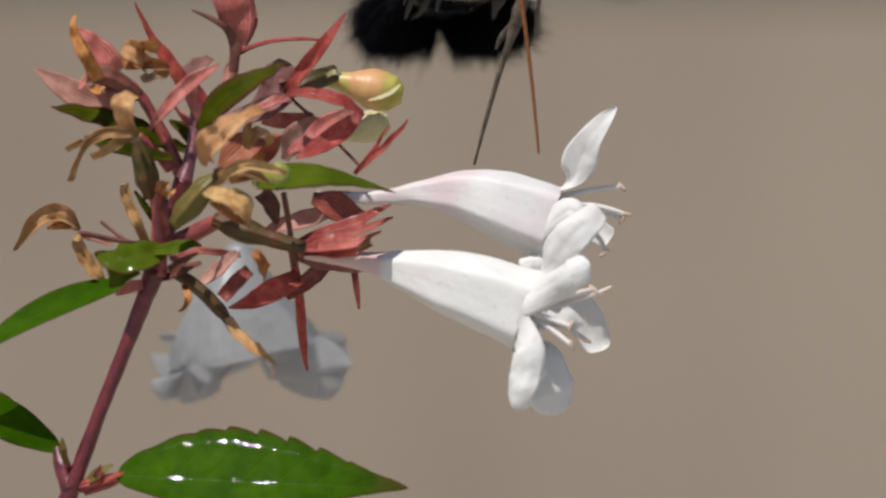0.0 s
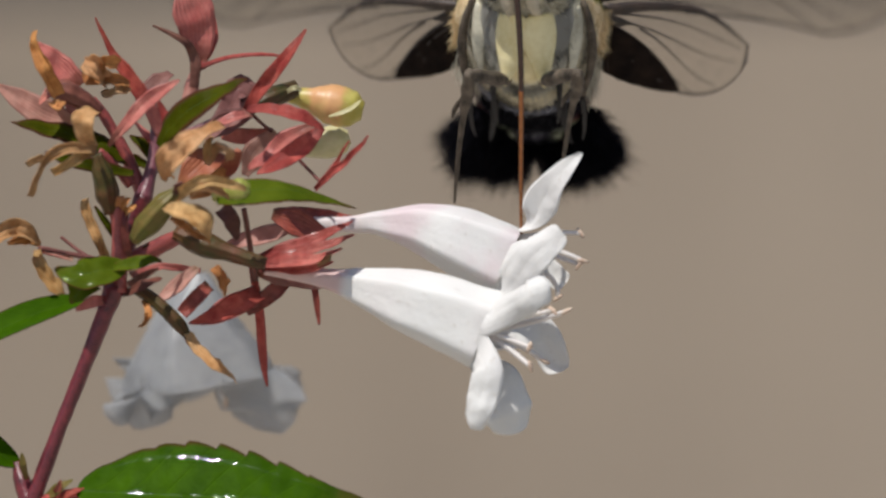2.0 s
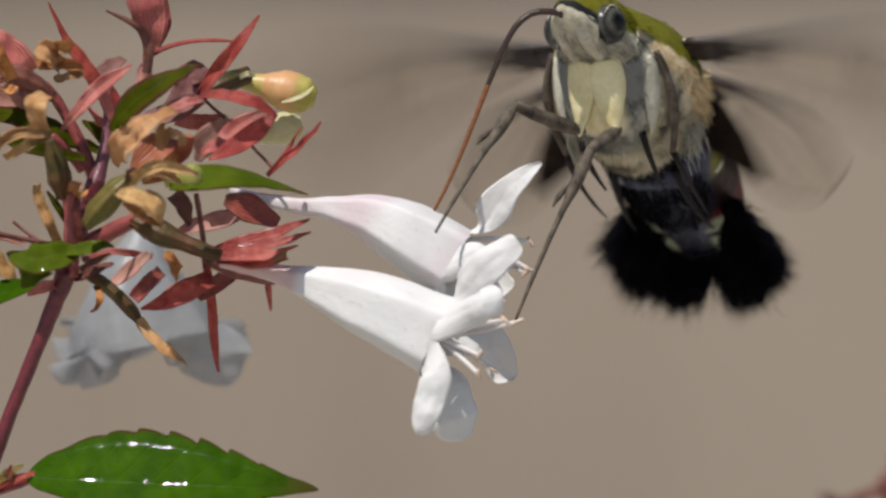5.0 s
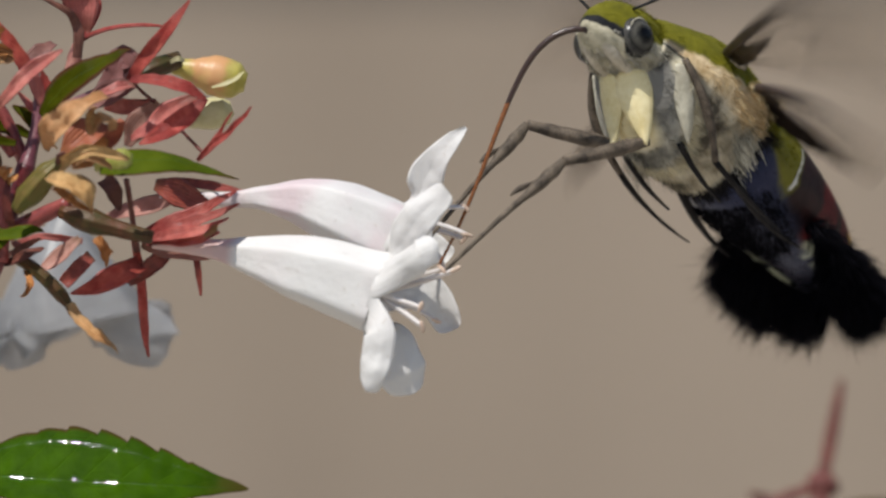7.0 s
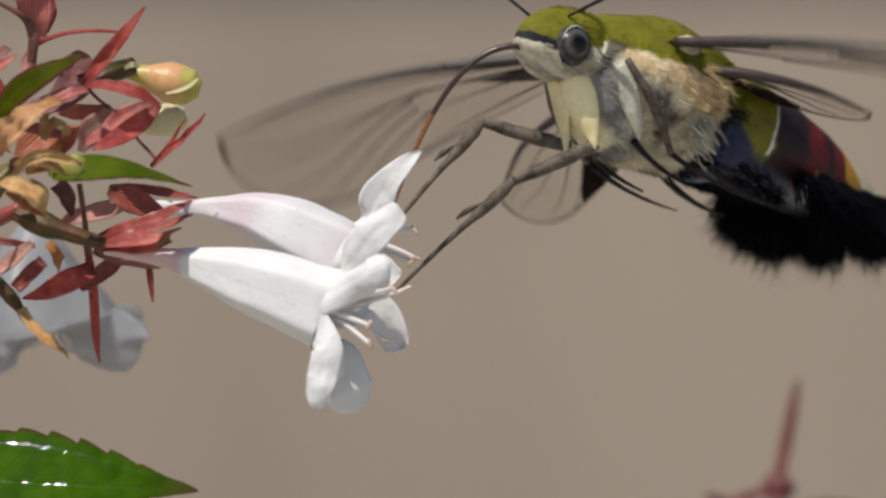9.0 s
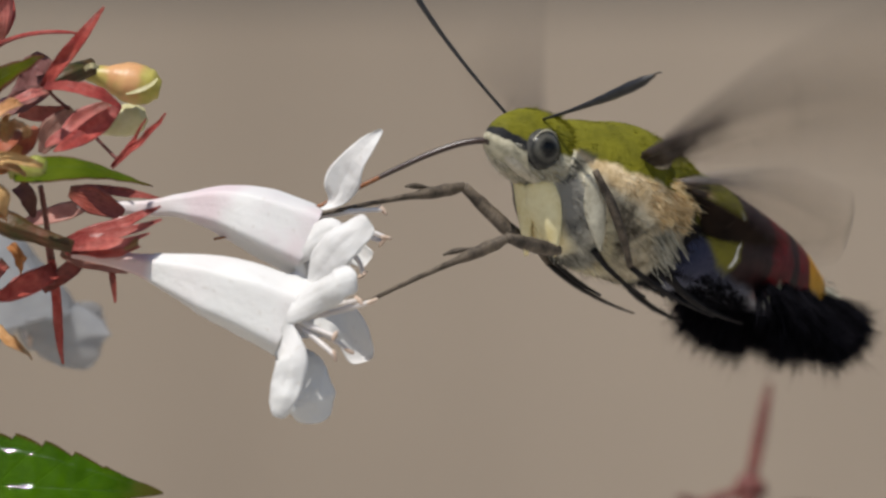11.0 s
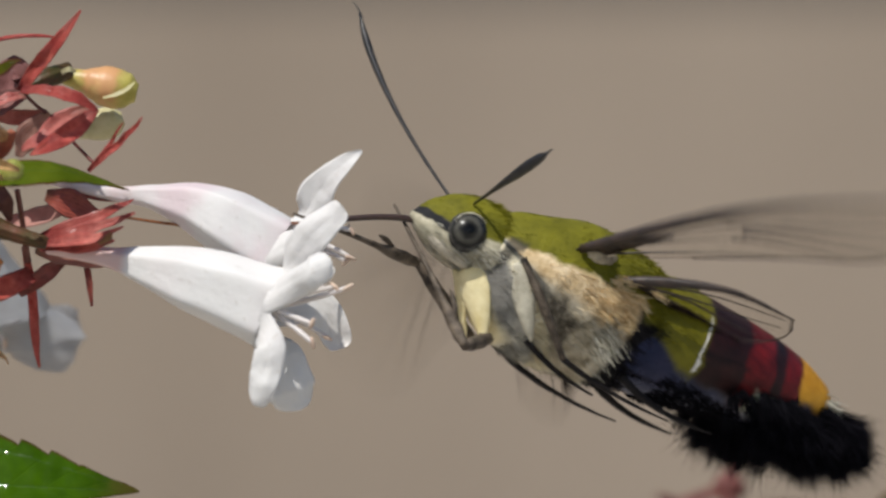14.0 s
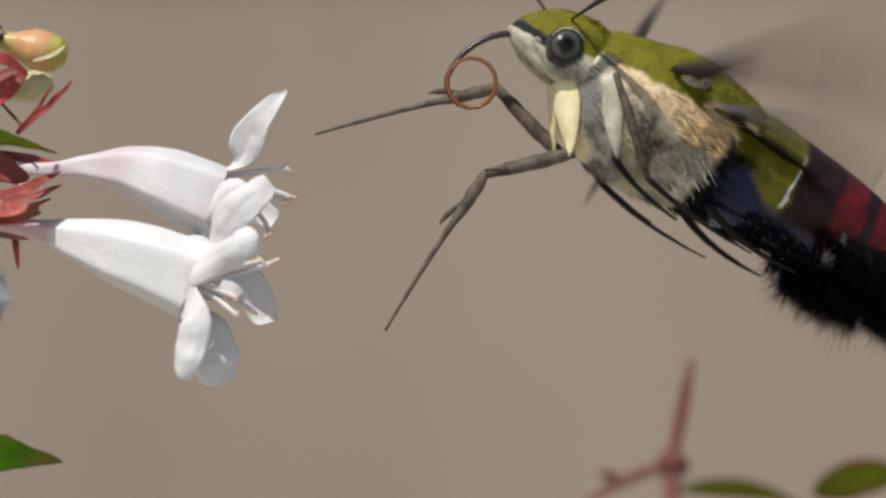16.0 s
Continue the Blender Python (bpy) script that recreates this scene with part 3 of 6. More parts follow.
# lower calyces
frond([(528, 492, 1), (490, 512, 0), (450, 532, 0), (405, 545, 0)], [30, 42, 30, 4], SEPAL_RED, cup=0.2)
frond([(585, 470, 2), (552, 492, 2), (508, 528, 2.4)], [14, 32, 10], SEPAL_DARK)
frond([(530, 505, 2), (470, 515, 2), (425, 545, 2)], [24, 30, 10], SEPAL_PINK)
twig([(305, 480, 2), (350, 505, 1), (388, 540, 1), (410, 580, 1)], [10, 12, 13, 6], OVARY, "ovary")
frond([(420, 446, 12), (385, 478, 12), (348, 508, 12)], [12, 30, 8], SEPAL_PALE)
frond([(442, 478, 10), (418, 500, 10), (392, 528, 10)], [24, 28, 24], SEPAL_DARK)
frond([(300, 462, 9), (360, 445, 11), (425, 452, 13)], [12, 14, 10], SEPAL_PINK)
dry([(448, 446, 11), (465, 472, 11), (476, 500, 12)], [16, 22, 5], DRY_DARK)

# browned, withered petals
dry([(370, 290, -5), (372, 262, -7), (408, 222, -8), (452, 180, -8)], [8, 40, 46, 14], DRY)
dry([(440, 262, -6), (455, 236, -7), (474, 240, -7), (478, 262, -6.5)], [10, 22, 22, 12], DRY)
dry([(436, 258, -6), (438, 236, -7), (444, 214, -7)], [8, 18, 8], DRY)
dry([(362, 342, -6), (395, 350, -8), (430, 366, -8), (458, 396, -7)], [10, 34, 40, 10], DRY)
dry([(372, 358, -7), (402, 378, -8), (448, 398, -7.5)], [8, 14, 5], DRY_DARK)
dry([(385, 332, -6), (405, 305, -8), (445, 292, -8), (502, 302, -7.6)], [10, 22, 24, 8], DRY)
dry([(402, 318, -7), (440, 306, -8.4), (480, 322, -8)], [12, 14, 6], DRY)
dry([(236, 242, -2), (222, 215, -4), (220, 185, -4.4), (234, 158, -4)], [10, 32, 40, 26], DRY)
dry([(240, 240, -3), (195, 236, -4.4), (158, 250, -5), (140, 282, -5), (132, 322, -5)], [14, 18, 20, 8, 14], DRY)
dry([(238, 244, -3), (200, 258, -4), (166, 280, -4.4)], [8, 18, 14], DRY)
dry([(160, 252, -3), (135, 256, -3.5), (112, 268, -3)], [8, 14, 8], DRY)
dry([(300, 122, 1), (262, 112, 0), (225, 108, -1)], [14, 24, 30], DRY_DARK)
dry([(258, 118, 0), (238, 92, -1.5), (220, 84, -1)], [20, 34, 16], DRY, crumple=0.0008)
dry([(245, 105, 0), (255, 82, -1.4), (272, 84, -1)], [14, 26, 14], DRY_DARK, crumple=0.0008)
dry([(295, 130, 1), (275, 136, 0), (252, 146, 0)], [18, 26, 12], DRY, crumple=0.0006)
dry([(142, 408, 1), (100, 382, 0), (58, 396, -1), (28, 446, -1)], [14, 34, 24, 6], DRY, face=(0, -0.75, 0.65))
dry([(140, 404, 1), (112, 396, 0.5), (88, 404, 0)], [12, 22, 8], DRY_DARK)
dry([(136, 416, 2), (142, 446, 1), (162, 476, 1), (192, 502, 1)], [10, 28, 32, 10], DRY)
dry([(200, 432, 3), (165, 420, 3), (138, 418, 2)], [12, 14, 6], SEPAL_PALE)
dry([(258, 432, 2), (242, 392, 1), (224, 352, 1), (216, 326, 1)], [14, 18, 20, 14], DRY)
dry([(404, 566, 0), (428, 600, -1), (458, 622, -2), (494, 640, -2)], [12, 30, 22, 3], DRY, crumple=0.0005)
dry([(402, 572, 1), (420, 588, 0), (440, 592, 0)], [14, 20, 5], DRY_DARK)
dry([(325, 505, 2), (336, 530, 1), (322, 556, 1)], [8, 14, 5], DRY_DARK)
dry([(376, 322, -4), (386, 306, -5), (400, 300, -5)], [10, 16, 6], TWIG_SKIN)


# ---------- buds ----------
def bud(a, b, r, material):
    return twig([a, b], [r * 0.40, r * 0.46, r * 0.60, r * 0.84, r * 1.04, r * 1.08, r * 0.98, r * 0.5], material, "bud", n=28, m=14, rough=0.08)


twig([(512, 164, 3), (550, 142, 4), (592, 130, 5)], [12, 20, 16], OVARY, "ovary", m=12)
bud((575, 138, 6), (712, 170, 6), 34, BUD)
bud((590, 244, 9), (688, 214, 9), 27, BUD_PALE)
frond([(578, 136, 4), (592, 128, 3.6), (602, 132, 4)], [6, 9, 4], BUD_PALE, "bud_fold")
frond([(652, 178, 4.7), (676, 172, 4.35), (696, 162, 4.5), (708, 150, 5.0)], [3, 8, 8, 3], BUD_PALE, "bud_fold", crumple=0.00005)
bud((448, 322, -6), (512, 306, -7), 22, BUD_GREEN)


# ---------- flowers ----------
def corolla(pts, radii, crease, n=48, m=60, wall=0.00012, flutes=0.19):
    """A trumpet with an outer and an inner wall and five soft lengthwise ridges; returns the mesh and the ring of its mouth."""
    bm = bmesh.new()
    uvs = bm.loops.layers.uv.verify()
    mouth = None
    for inside in (False, True):
        rings, ref = [], None
        for i in range(n + 1):
            u = i / n
            c = spline_point(pts, u)
            tan = (spline_point(pts, min(u + 0.01, 1)) - spline_point(pts, max(u - 0.01, 0))).normalized()
            ref = tan.cross(Vector((0, 1, 0))).normalized() if ref is None else (ref - tan * ref.dot(tan)).normalized()
            other = tan.cross(ref)
            r = glide([(k, q) for k, q in enumerate(radii)], u * (len(radii) - 1))[0] - (wall if inside else 0)
            ring = []
            for j in range(m):
                a = 2 * math.pi * j / m
                edge = 0.64 - abs(math.sin(2.5 * (a - radians(crease) - 0.25 * (1 - u)))) ** 0.9
                q = max(r, 0.00005) * (1 + flutes * min(u * 2, 1) * edge + 0.07 * noise.noise(c * 380 + Vector((math.cos(a), math.sin(a), 0)))
                                       + 0.012 * noise.noise(c * 1600 + Vector((math.cos(a), math.sin(a), 0)) * 4))
                ring.append((bm.verts.new(c + ref * math.cos(a) * q + other * math.sin(a) * q), (u, j / m)))
            rings.append(ring)
        if not inside:
            mouth = (c.copy(), ref.copy(), other.copy(), tan.copy(), r)
        for i in range(n):
            for j in range(m):
                k = (j + 1) % m
                ring = (rings[i][j], rings[i][k], rings[i + 1][k], rings[i + 1][j])
                f = bm.faces.new([x[0] for x in ring])
                for lp, x in zip(f.loops, ring):
                    lp[uvs].uv = x[1]
    return bm, mouth


def lobe_mesh(mouth, angle, pts, widths, face, cup, seed, spread=36, flare=0.0020, n=26, m=14, thick=0.00014):
    """A corolla lobe that grows out of the mouth's rim and runs on along its points; face is the way its seen side looks."""
    c, ref, other, tan, r = mouth

    def rim(deg, out=0.0):
        a = radians(deg)
        return c + (ref * math.cos(a) + other * math.sin(a)) * (r * 0.99 + out * 0.25) + tan * (out - 0.0002)
    line = [rim(angle), *pts]
    face = Vector(face).normalized()
    along = ref * -math.sin(radians(angle)) + other * math.cos(radians(angle))
    bm = bmesh.new()
    uvs = bm.loops.layers.uv.new("UVMap")
    top, low = [], []
    for i in range(n + 1):
        u = 1 - (1 - i / n) ** 1.3
        mid = spline_point(line, u)
        t = (spline_point(line, min(u + 0.02, 1)) - spline_point(line, max(u - 0.02, 0))).normalized()
        nor = (face - t * face.dot(t)).normalized()
        side = t.cross(nor)
        if side.dot(along) < 0:
            side = -side
        x = u * (len(widths) - 1)
        w = max(glide([(k, q) for k, q in enumerate(widths)], x)[0], 0.00003) / 2
        if u > 0.80 and widths[-1] > 12 * STEP:
            w = max(glide([(k, q) for k, q in enumerate(widths)], 0.80 * (len(widths) - 1))[0] / 2 * math.sqrt(max(1 - ((u - 0.80) / 0.2) ** 2, 0.0)), 0.00002)
        w *= 1 + 0.10 * noise.noise(Vector((u * 5, seed * 2.3, 0)))
        k = min(u / 0.34, 1.0)
        k = k * k * (3 - 2 * k)
        rt, rl = [], []
        for j in range(m + 1):
            v = 2 * j / m - 1
            q = mid + side * w * v
            lift = cup * w * v * v + 0.00030 * noise.noise(q * 520 + Vector((seed * 5, 0, 0))) * (0.4 + u) + 0.00008 * noise.noise(q * 1900)
            lift += 0.00018 * abs(v) ** 3 * math.sin(9 * u + seed * 1.3 + (1.7 if v > 0 else 0)) * u - 0.00010 * math.exp(-(v / 0.12) ** 2) * (1 - u)
            p = rim(angle + v * spread, flare * u).lerp(q + nor * lift, k)
            h = thick / 2 * (0.35 + 0.65 * k) * (1 - 0.6 * abs(v) ** 3)
            rt.append((bm.verts.new(p + nor * h), (u, 0.2 + 0.2 * v)))
            rl.append((bm.verts.new(p - nor * h), (u, 0.2 + 0.2 * v)))
        top.append(rt)
        low.append(rl)

    def quad(ring):
        f = bm.faces.new([x[0] for x in ring])
        for lp, x in zip(f.loops, ring):
            lp[uvs].uv = x[1]
    for i in range(n):
        for j in range(m):
            quad((top[i][j], top[i][j + 1], top[i + 1][j + 1], top[i + 1][j]))
            quad((low[i][j], low[i + 1][j], low[i + 1][j + 1], low[i][j + 1]))
        quad((top[i][0], top[i + 1][0], low[i + 1][0], low[i][0]))
        quad((top[i][m], low[i][m], low[i + 1][m], top[i + 1][m]))
    for j in range(m):
        quad((top[n][j], top[n][j + 1], low[n][j + 1], low[n][j]))
    return bm


def flower(path, radii, crease, lobes, stamens, material, label, lobe_material=None):
    """A trumpet corolla, its five lobes, and the stamens in its mouth."""
    bm, mouth = corolla([spot(*p) for p in path], [r * STEP for r in radii], crease)
    bl = part("flower", bm, material, sprig, label, origin=spot(*path[0]))
    for k, (angle, pts, widths, face, cup, *more) in enumerate(lobes):
        part("lobe", lobe_mesh(mouth, angle, [spot(*p) for p in pts], [w * STEP for w in widths], face, cup, k + path[0][0], *more), lobe_material or LOBE, bl)
    for k, (a, mid, b) in enumerate(stamens):
        part("stamen", tube([spot(*a), spot(*mid), spot(*b)], [5.2 * STEP, 4.8 * STEP, 4.0 * STEP], n=12, m=8), FILAMENT, bl, "white filament")
        way = (spot(*b) - spot(*mid)).to_track_quat("Z", "Y").to_matrix()
        part("anther", ball(spot(*b), (4.6 * STEP, 4 * STEP, 11 * STEP), way @ Euler((0.9 - 1.1 * (k % 3), 0.5 * (k % 2), 0)).to_matrix(), (12, 8), 0.3), ANTHER, bl)
    return bl


# around the mouth 0 degrees points up in the view, 90 towards the eye, 180 down, 270 away from the eye
low_flower = flower(
    [(540, 448, 0), (600, 456, 0), (655, 466, 0), (700, 476, -0.3), (760, 492, -0.8), (830, 514, -1.4), (935, 551, -2)], [11, 14, 19, 30, 47, 60, 71], 128,
    [(18, ((978, 466, -4), (1008, 420, -5), (1064, 372, -5)), (60, 66, 68, 62, 30), (-0.25, -0.95, 0.15), -0.22),
     (66, ((980, 500, -6.4), (1010, 482, -7.6), (1042, 470, -7.2)), (70, 62, 60, 56, 40), (0.05, -0.95, 0.35), -0.55),
     (122, ((934, 618, -5.8), (924, 672, -6.0), (910, 722, -5.2)), (44, 54, 60, 54, 26), (-0.3, -0.93, 0.2), -0.28),
     (188, ((950, 640, -2.4), (974, 690, -2.6), (986, 731, -2)), (60, 86, 92, 84, 40), (0.15, -0.98, 0.1), -0.20),
     (272, ((994, 546, 1.6), (1036, 566, 2.2), (1062, 622, 2)), (60, 78, 72, 62, 40), (-0.15, -0.95, 0.25), 0.25)],
    [((945, 540, -3), (1010, 522, -4), (1050, 512, -5)), ((950, 548, -2), (1020, 534, -3), (1074, 513, -4)),
     ((940, 552, -4.4), (978, 566, -5), (1010, 578, -6)), ((942, 560, -4), (985, 588, -5), (1012, 612, -6)),
     ((948, 556, -2), (1000, 575, -2), (1036, 602, -2))],
    PETAL, "white trumpet-shaped abelia flower with five lobes")
up_flower = flower(
    [(560, 347, 4), (630, 351, 4), (690, 349, 3.5), (745, 342, 3), (815, 344, 2.5), (885, 362, 2), (972, 394, 2)], [9, 11, 14, 22, 42, 57, 66], 118,
    [(5, ((1014, 318, 1.2), (1026, 285, 0.6), (1048, 242, 0), (1090, 190, -0.4)), (30, 20, 48, 64, 58, 34, 6), (-0.15, -0.97, 0.15), 0.14, 16),
     (95, ((1006, 372, -1.6), (1026, 384, -1.8), (1042, 394, -1.6)), (60, 54, 44, 36, 20), (0.0, -0.95, 0.3), -0.25),
     (150, ((945, 462, 0.2), (946, 486, 0), (938, 506, 0.4)), (56, 60, 50, 40, 20), (0, -1, 0.1), -0.15),
     (215, ((985, 452, 4), (1012, 470, 4.4), (1032, 484, 4.4)), (60, 62, 56, 46, 20), (0.2, -0.95, 0.1), 0.2),
     (290, ((1022, 400, 5.4), (1052, 408, 6), (1080, 424, 6)), (60, 62, 56, 46, 20), (-0.2, -0.9, 0.3), 0.25)],
    [((985, 350, 2), (1045, 334, 1.4), (1100, 331, 1)), ((985, 362, 2), (1055, 358, 1.4), (1108, 380, 1)),
     ((985, 375, 2), (1050, 368, 3), (1102, 388, 2)), ((990, 392, 3), (1066, 400, 3), (1070, 448, 3))],
    PETAL_BLUSH, "white abelia flower with a pink flush above")
# the lower flower's ovary and its fan of red sepals go with it
twig([(380, 388, -1), (450, 416, -2), (540, 440, -2.4)], [13, 24, 15, 12], OVARY, "ovary", on=low_flower, m=14)
for pts, widths in (([(528, 432, 0.4), (600, 405, 0.2), (650, 385, 0.0), (692, 360, -0.2)], [18, 24, 19, 3]),
                    ([(530, 438, -0.6), (600, 420, -0.8), (650, 404, -0.9), (696, 384, -1.0)], [18, 24, 19, 3]),
                    ([(530, 444, -1.2), (590, 436, -1.5), (630, 430, -1.4), (676, 410, -1.6)], [18, 27, 19, 3]),
                    ([(530, 448, -1.0), (585, 450, -1.2), (625, 446, -1.3), (660, 434, -1.8)], [18, 26, 18, 4]),
                    ([(530, 450, 1), (585, 452, 2.6), (640, 440, 3)], [16, 30, 6])):
    frond(pts, widths, SEPAL_ROSE, on=low_flower, face=(-0.1, -0.75, 0.65), keel=0.3)
frond([(632, 440, -1.7), (648, 430, -1.8), (654, 420, -1.7)], [6, 14, 4], DRY, on=low_flower)
frond([(520, 452, 1), (570, 470, 1.5), (640, 480, 1.5)], [14, 24, 4], SEPAL_PALE, on=low_flower)
HANG = 34
# hangs in full sun here, so its shade is painted as grey petals
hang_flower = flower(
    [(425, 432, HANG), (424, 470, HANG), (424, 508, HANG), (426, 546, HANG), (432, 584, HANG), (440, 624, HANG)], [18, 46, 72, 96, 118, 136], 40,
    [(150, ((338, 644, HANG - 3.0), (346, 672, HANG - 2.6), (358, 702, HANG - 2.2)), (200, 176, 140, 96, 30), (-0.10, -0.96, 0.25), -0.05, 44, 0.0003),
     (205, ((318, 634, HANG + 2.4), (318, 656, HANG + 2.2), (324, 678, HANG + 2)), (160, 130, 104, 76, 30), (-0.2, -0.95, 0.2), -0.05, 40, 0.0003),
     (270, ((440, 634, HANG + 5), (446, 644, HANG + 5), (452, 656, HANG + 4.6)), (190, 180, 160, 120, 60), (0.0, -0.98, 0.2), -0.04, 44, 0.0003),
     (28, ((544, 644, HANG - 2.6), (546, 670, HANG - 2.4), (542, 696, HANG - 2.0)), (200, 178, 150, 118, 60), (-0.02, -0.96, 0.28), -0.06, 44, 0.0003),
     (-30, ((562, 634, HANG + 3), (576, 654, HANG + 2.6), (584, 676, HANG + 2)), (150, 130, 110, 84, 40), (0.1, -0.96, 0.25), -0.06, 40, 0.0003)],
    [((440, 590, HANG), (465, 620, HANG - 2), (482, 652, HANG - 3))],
    WILTED_SHADE, "limp white abelia flower hanging behind, shade painted in grey, out of focus", WILTED_SHADE)

# ---------- the branch that carries the sprig, and a second twig further back ----------
branch = thing("abelia_branch", (-0.07, 0.02, 0.0), "reddish-brown woody abelia branch rising from the ground", "branch")
part("wood", tube([(-0.07, 0.02, -0.02), (-0.10, 0.03, 0.4), (-0.05, 0.0, 0.8), spot(112, 905, 0)], [0.004, 0.003, 0.0015, 0.0007], n=30, m=10, rough=0.1), STEM_RED, branch)
back_twig = thing("abelia_twig", (0.09, 0.10, 0.0), "bare red abelia calyx on a thin stalk, out of focus", "plant")
D2 = 90
part("stalk", tube([(0.09, 0.10, -0.02), (0.07, 0.08, 0.45), (0.045, 0.04, 0.9), spot(1776, 970, D2), spot(1778, 862, D2)], [0.003, 0.002, 0.001, 0.0006, 0.0007], n=30, m=10), TWIG_DULL, back_twig)
part("sepal", blade(spot(1778, 862, D2), spot(1816, 668, D2), 26 * STEP, shape=(0.3, 0.45)), TWIG_DULL, back_twig)
part("sepal", blade(spot(1780, 858, D2), spot(1622, 930, D2 - 2), 24 * STEP, bend=bow(0, -10), shape=(0.3, 0.4)), TWIG_DULL, back_twig)
part("sepal", blade(spot(1704, 890, D2), spot(1650, 872, D2 - 2), 20 * STEP, shape=(0.3, 0.4)), TWIG_DULL, back_twig)
part("knot", ball(spot(1780, 858, D2), (34 * STEP, 28 * STEP, 30 * STEP), None, (12, 8), 0.3), TWIG_DULL, back_twig)
part("leaf", blade(spot(1796, 902, D2), spot(2010, 930, D2 - 3), 64 * STEP, bend=bow(0, -16), face=(0, -0.6, 0.8), n=20, m=8), LEAF_DARK, back_twig)
part("leaf", blade(spot(2030, 908, D2 - 5), spot(2210, 884, D2 - 8), 110 * STEP, bend=bow(0, -16), face=(0, -0.7, 0.7), n=20, m=8), LEAF_DARK, back_twig)


# ---------- the hawk moth ----------
def thorax_paint(name, hairs=False):
    """Olive back, peach flank, cream wedge before the middle leg, grey-white breast, black waist."""
    n = Nodes(name)
    ax = n.axes(n.coords())
    wob = n.math("MULTIPLY", n.math("SUBTRACT", n.noise(480, 3), 0.5), 0.0011)
    x, z, y = n.math("ADD", ax[0], wob), n.math("ADD", ax[2], wob), n.math("ABSOLUTE", ax[1])
    fine = n.noise(700, 4)
    peach = n.ramp(fine, [(0.35, (0.48, 0.34, 0.17)), (0.65, (0.78, 0.63, 0.40))])
    pale = n.ramp(n.noise(380, 4), [(0.36, (0.13, 0.11, 0.08)), (0.50, (0.50, 0.44, 0.32)), (0.66, (0.74, 0.68, 0.54))])
    breast = n.ramp(n.noise(330, 4), [(0.36, (0.12, 0.115, 0.10)), (0.50, (0.33, 0.315, 0.27)), (0.64, (0.56, 0.53, 0.44))])
    wedge = n.ramp(fine, [(0.3, (0.58, 0.52, 0.36)), (0.7, (0.78, 0.72, 0.54))])
    cream = n.ramp(fine, [(0.3, (0.68, 0.56, 0.28)), (0.7, (0.82, 0.72, 0.44))])
    green = n.ramp(n.noise(600, 4), [(0.3, (0.092, 0.087, 0.004)), (0.7, (0.170, 0.157, 0.008))])
    black = (0.010, 0.009, 0.011)
    fall = n.math("ADD", n.math("ADD", z, 0.0001), n.math("MULTIPLY", n.math("SUBTRACT", 0.0048, x), 0.9))
    flank = n.mix(n.step(n.math("SUBTRACT", z, n.math("MULTIPLY", x, 0.22)), -0.0007, -0.0017), peach, pale)
    front = n.mix(n.step(fall, -0.0015, -0.0010), breast, wedge)
    col = n.mix(n.step(fall, -0.0002, 0.0002), front, flank)
    dim = n.math("MULTIPLY", n.step(n.math("ABSOLUTE", n.math("SUBTRACT", y, 0.0026)), 0.0009, 0.0004), n.step(x, 0.0036, 0.0046))
    col = n.mix(n.math("MULTIPLY", dim, n.step(z, 0.0, -0.0010)), col, (0.20, 0.19, 0.165))
    middle = n.math("MULTIPLY", n.step(y, 0.0022, 0.0012), n.step(x, 0.0020, 0.0038))
    col = n.mix(middle, col, cream)
    col = n.mix(n.step(x, -0.0044, -0.0052), col, black)
    col = n.mix(n.step(z, 0.0007, 0.0012), col, green)
    collar = n.math("MULTIPLY", n.step(n.math("ABSOLUTE", n.math("SUBTRACT", n.math("SUBTRACT", x, n.math("MULTIPLY", z, -0.5)), 0.0058)), 0.0007, 0.0003), n.math("MULTIPLY", n.step(z, -0.0016, -0.0010), n.step(z, 0.0016, 0.0010)))
    col = n.mix(n.math("MULTIPLY", collar, 0.85), col, (0.030, 0.028, 0.024))
    col = n.mix(n.math("MULTIPLY", n.step(x, -0.0048, -0.0056), n.step(z, -0.0006, 0.0002)), col, green)
    if hairs:
        shade = n.ramp(n.add("NewGeometry").outputs["Random Per Island"], [(0.0, (0.82, 0.82, 0.82)), (1.0, (1.12, 1.12, 1.10))])
        col = n.mix(1.0, col, shade, "MULTIPLY")
        return n.finish(col, 0.65, None, spec=0.12, sheer=0.3)
    return n.finish(col, 0.75, n.noise(2600, 3), 0.6, 0.0002, 0.2)


def head_paint():
    n = Nodes("moth_head")
    ax = n.axes(n.coords())
    wob = n.noise(900, 2)
    z = n.math("ADD", ax[2], n.math("MULTIPLY", n.math("SUBTRACT", wob, 0.5), 0.0007))
    white = n.ramp(n.noise(620, 4), [(0.34, (0.20, 0.18, 0.12)), (0.66, (0.58, 0.53, 0.38))])
    green = n.ramp(n.noise(600, 4), [(0.3, (0.092, 0.087, 0.004)), (0.7, (0.170, 0.157, 0.008))])
    slope = n.math("SUBTRACT", z, n.math("MULTIPLY", n.math("SUBTRACT", ax[0], 0.0100), 0.12))
    band = n.math("MULTIPLY", n.math("MULTIPLY", n.step(n.math("ADD", slope, n.math("MULTIPLY", n.step(ax[0], 0.0112, 0.0092), 0.0003)), -0.0001, 0.0001), n.step(slope, 0.0007, 0.0005)), n.step(ax[0], 0.0070, 0.0080))
    col = n.mix(n.step(z, 0.0004, 0.0007), white, green)
    col = n.mix(band, col, (0.012, 0.012, 0.013))
    return n.finish(col, 0.7, n.noise(2600, 3), 0.5, 0.0002, 0.2)


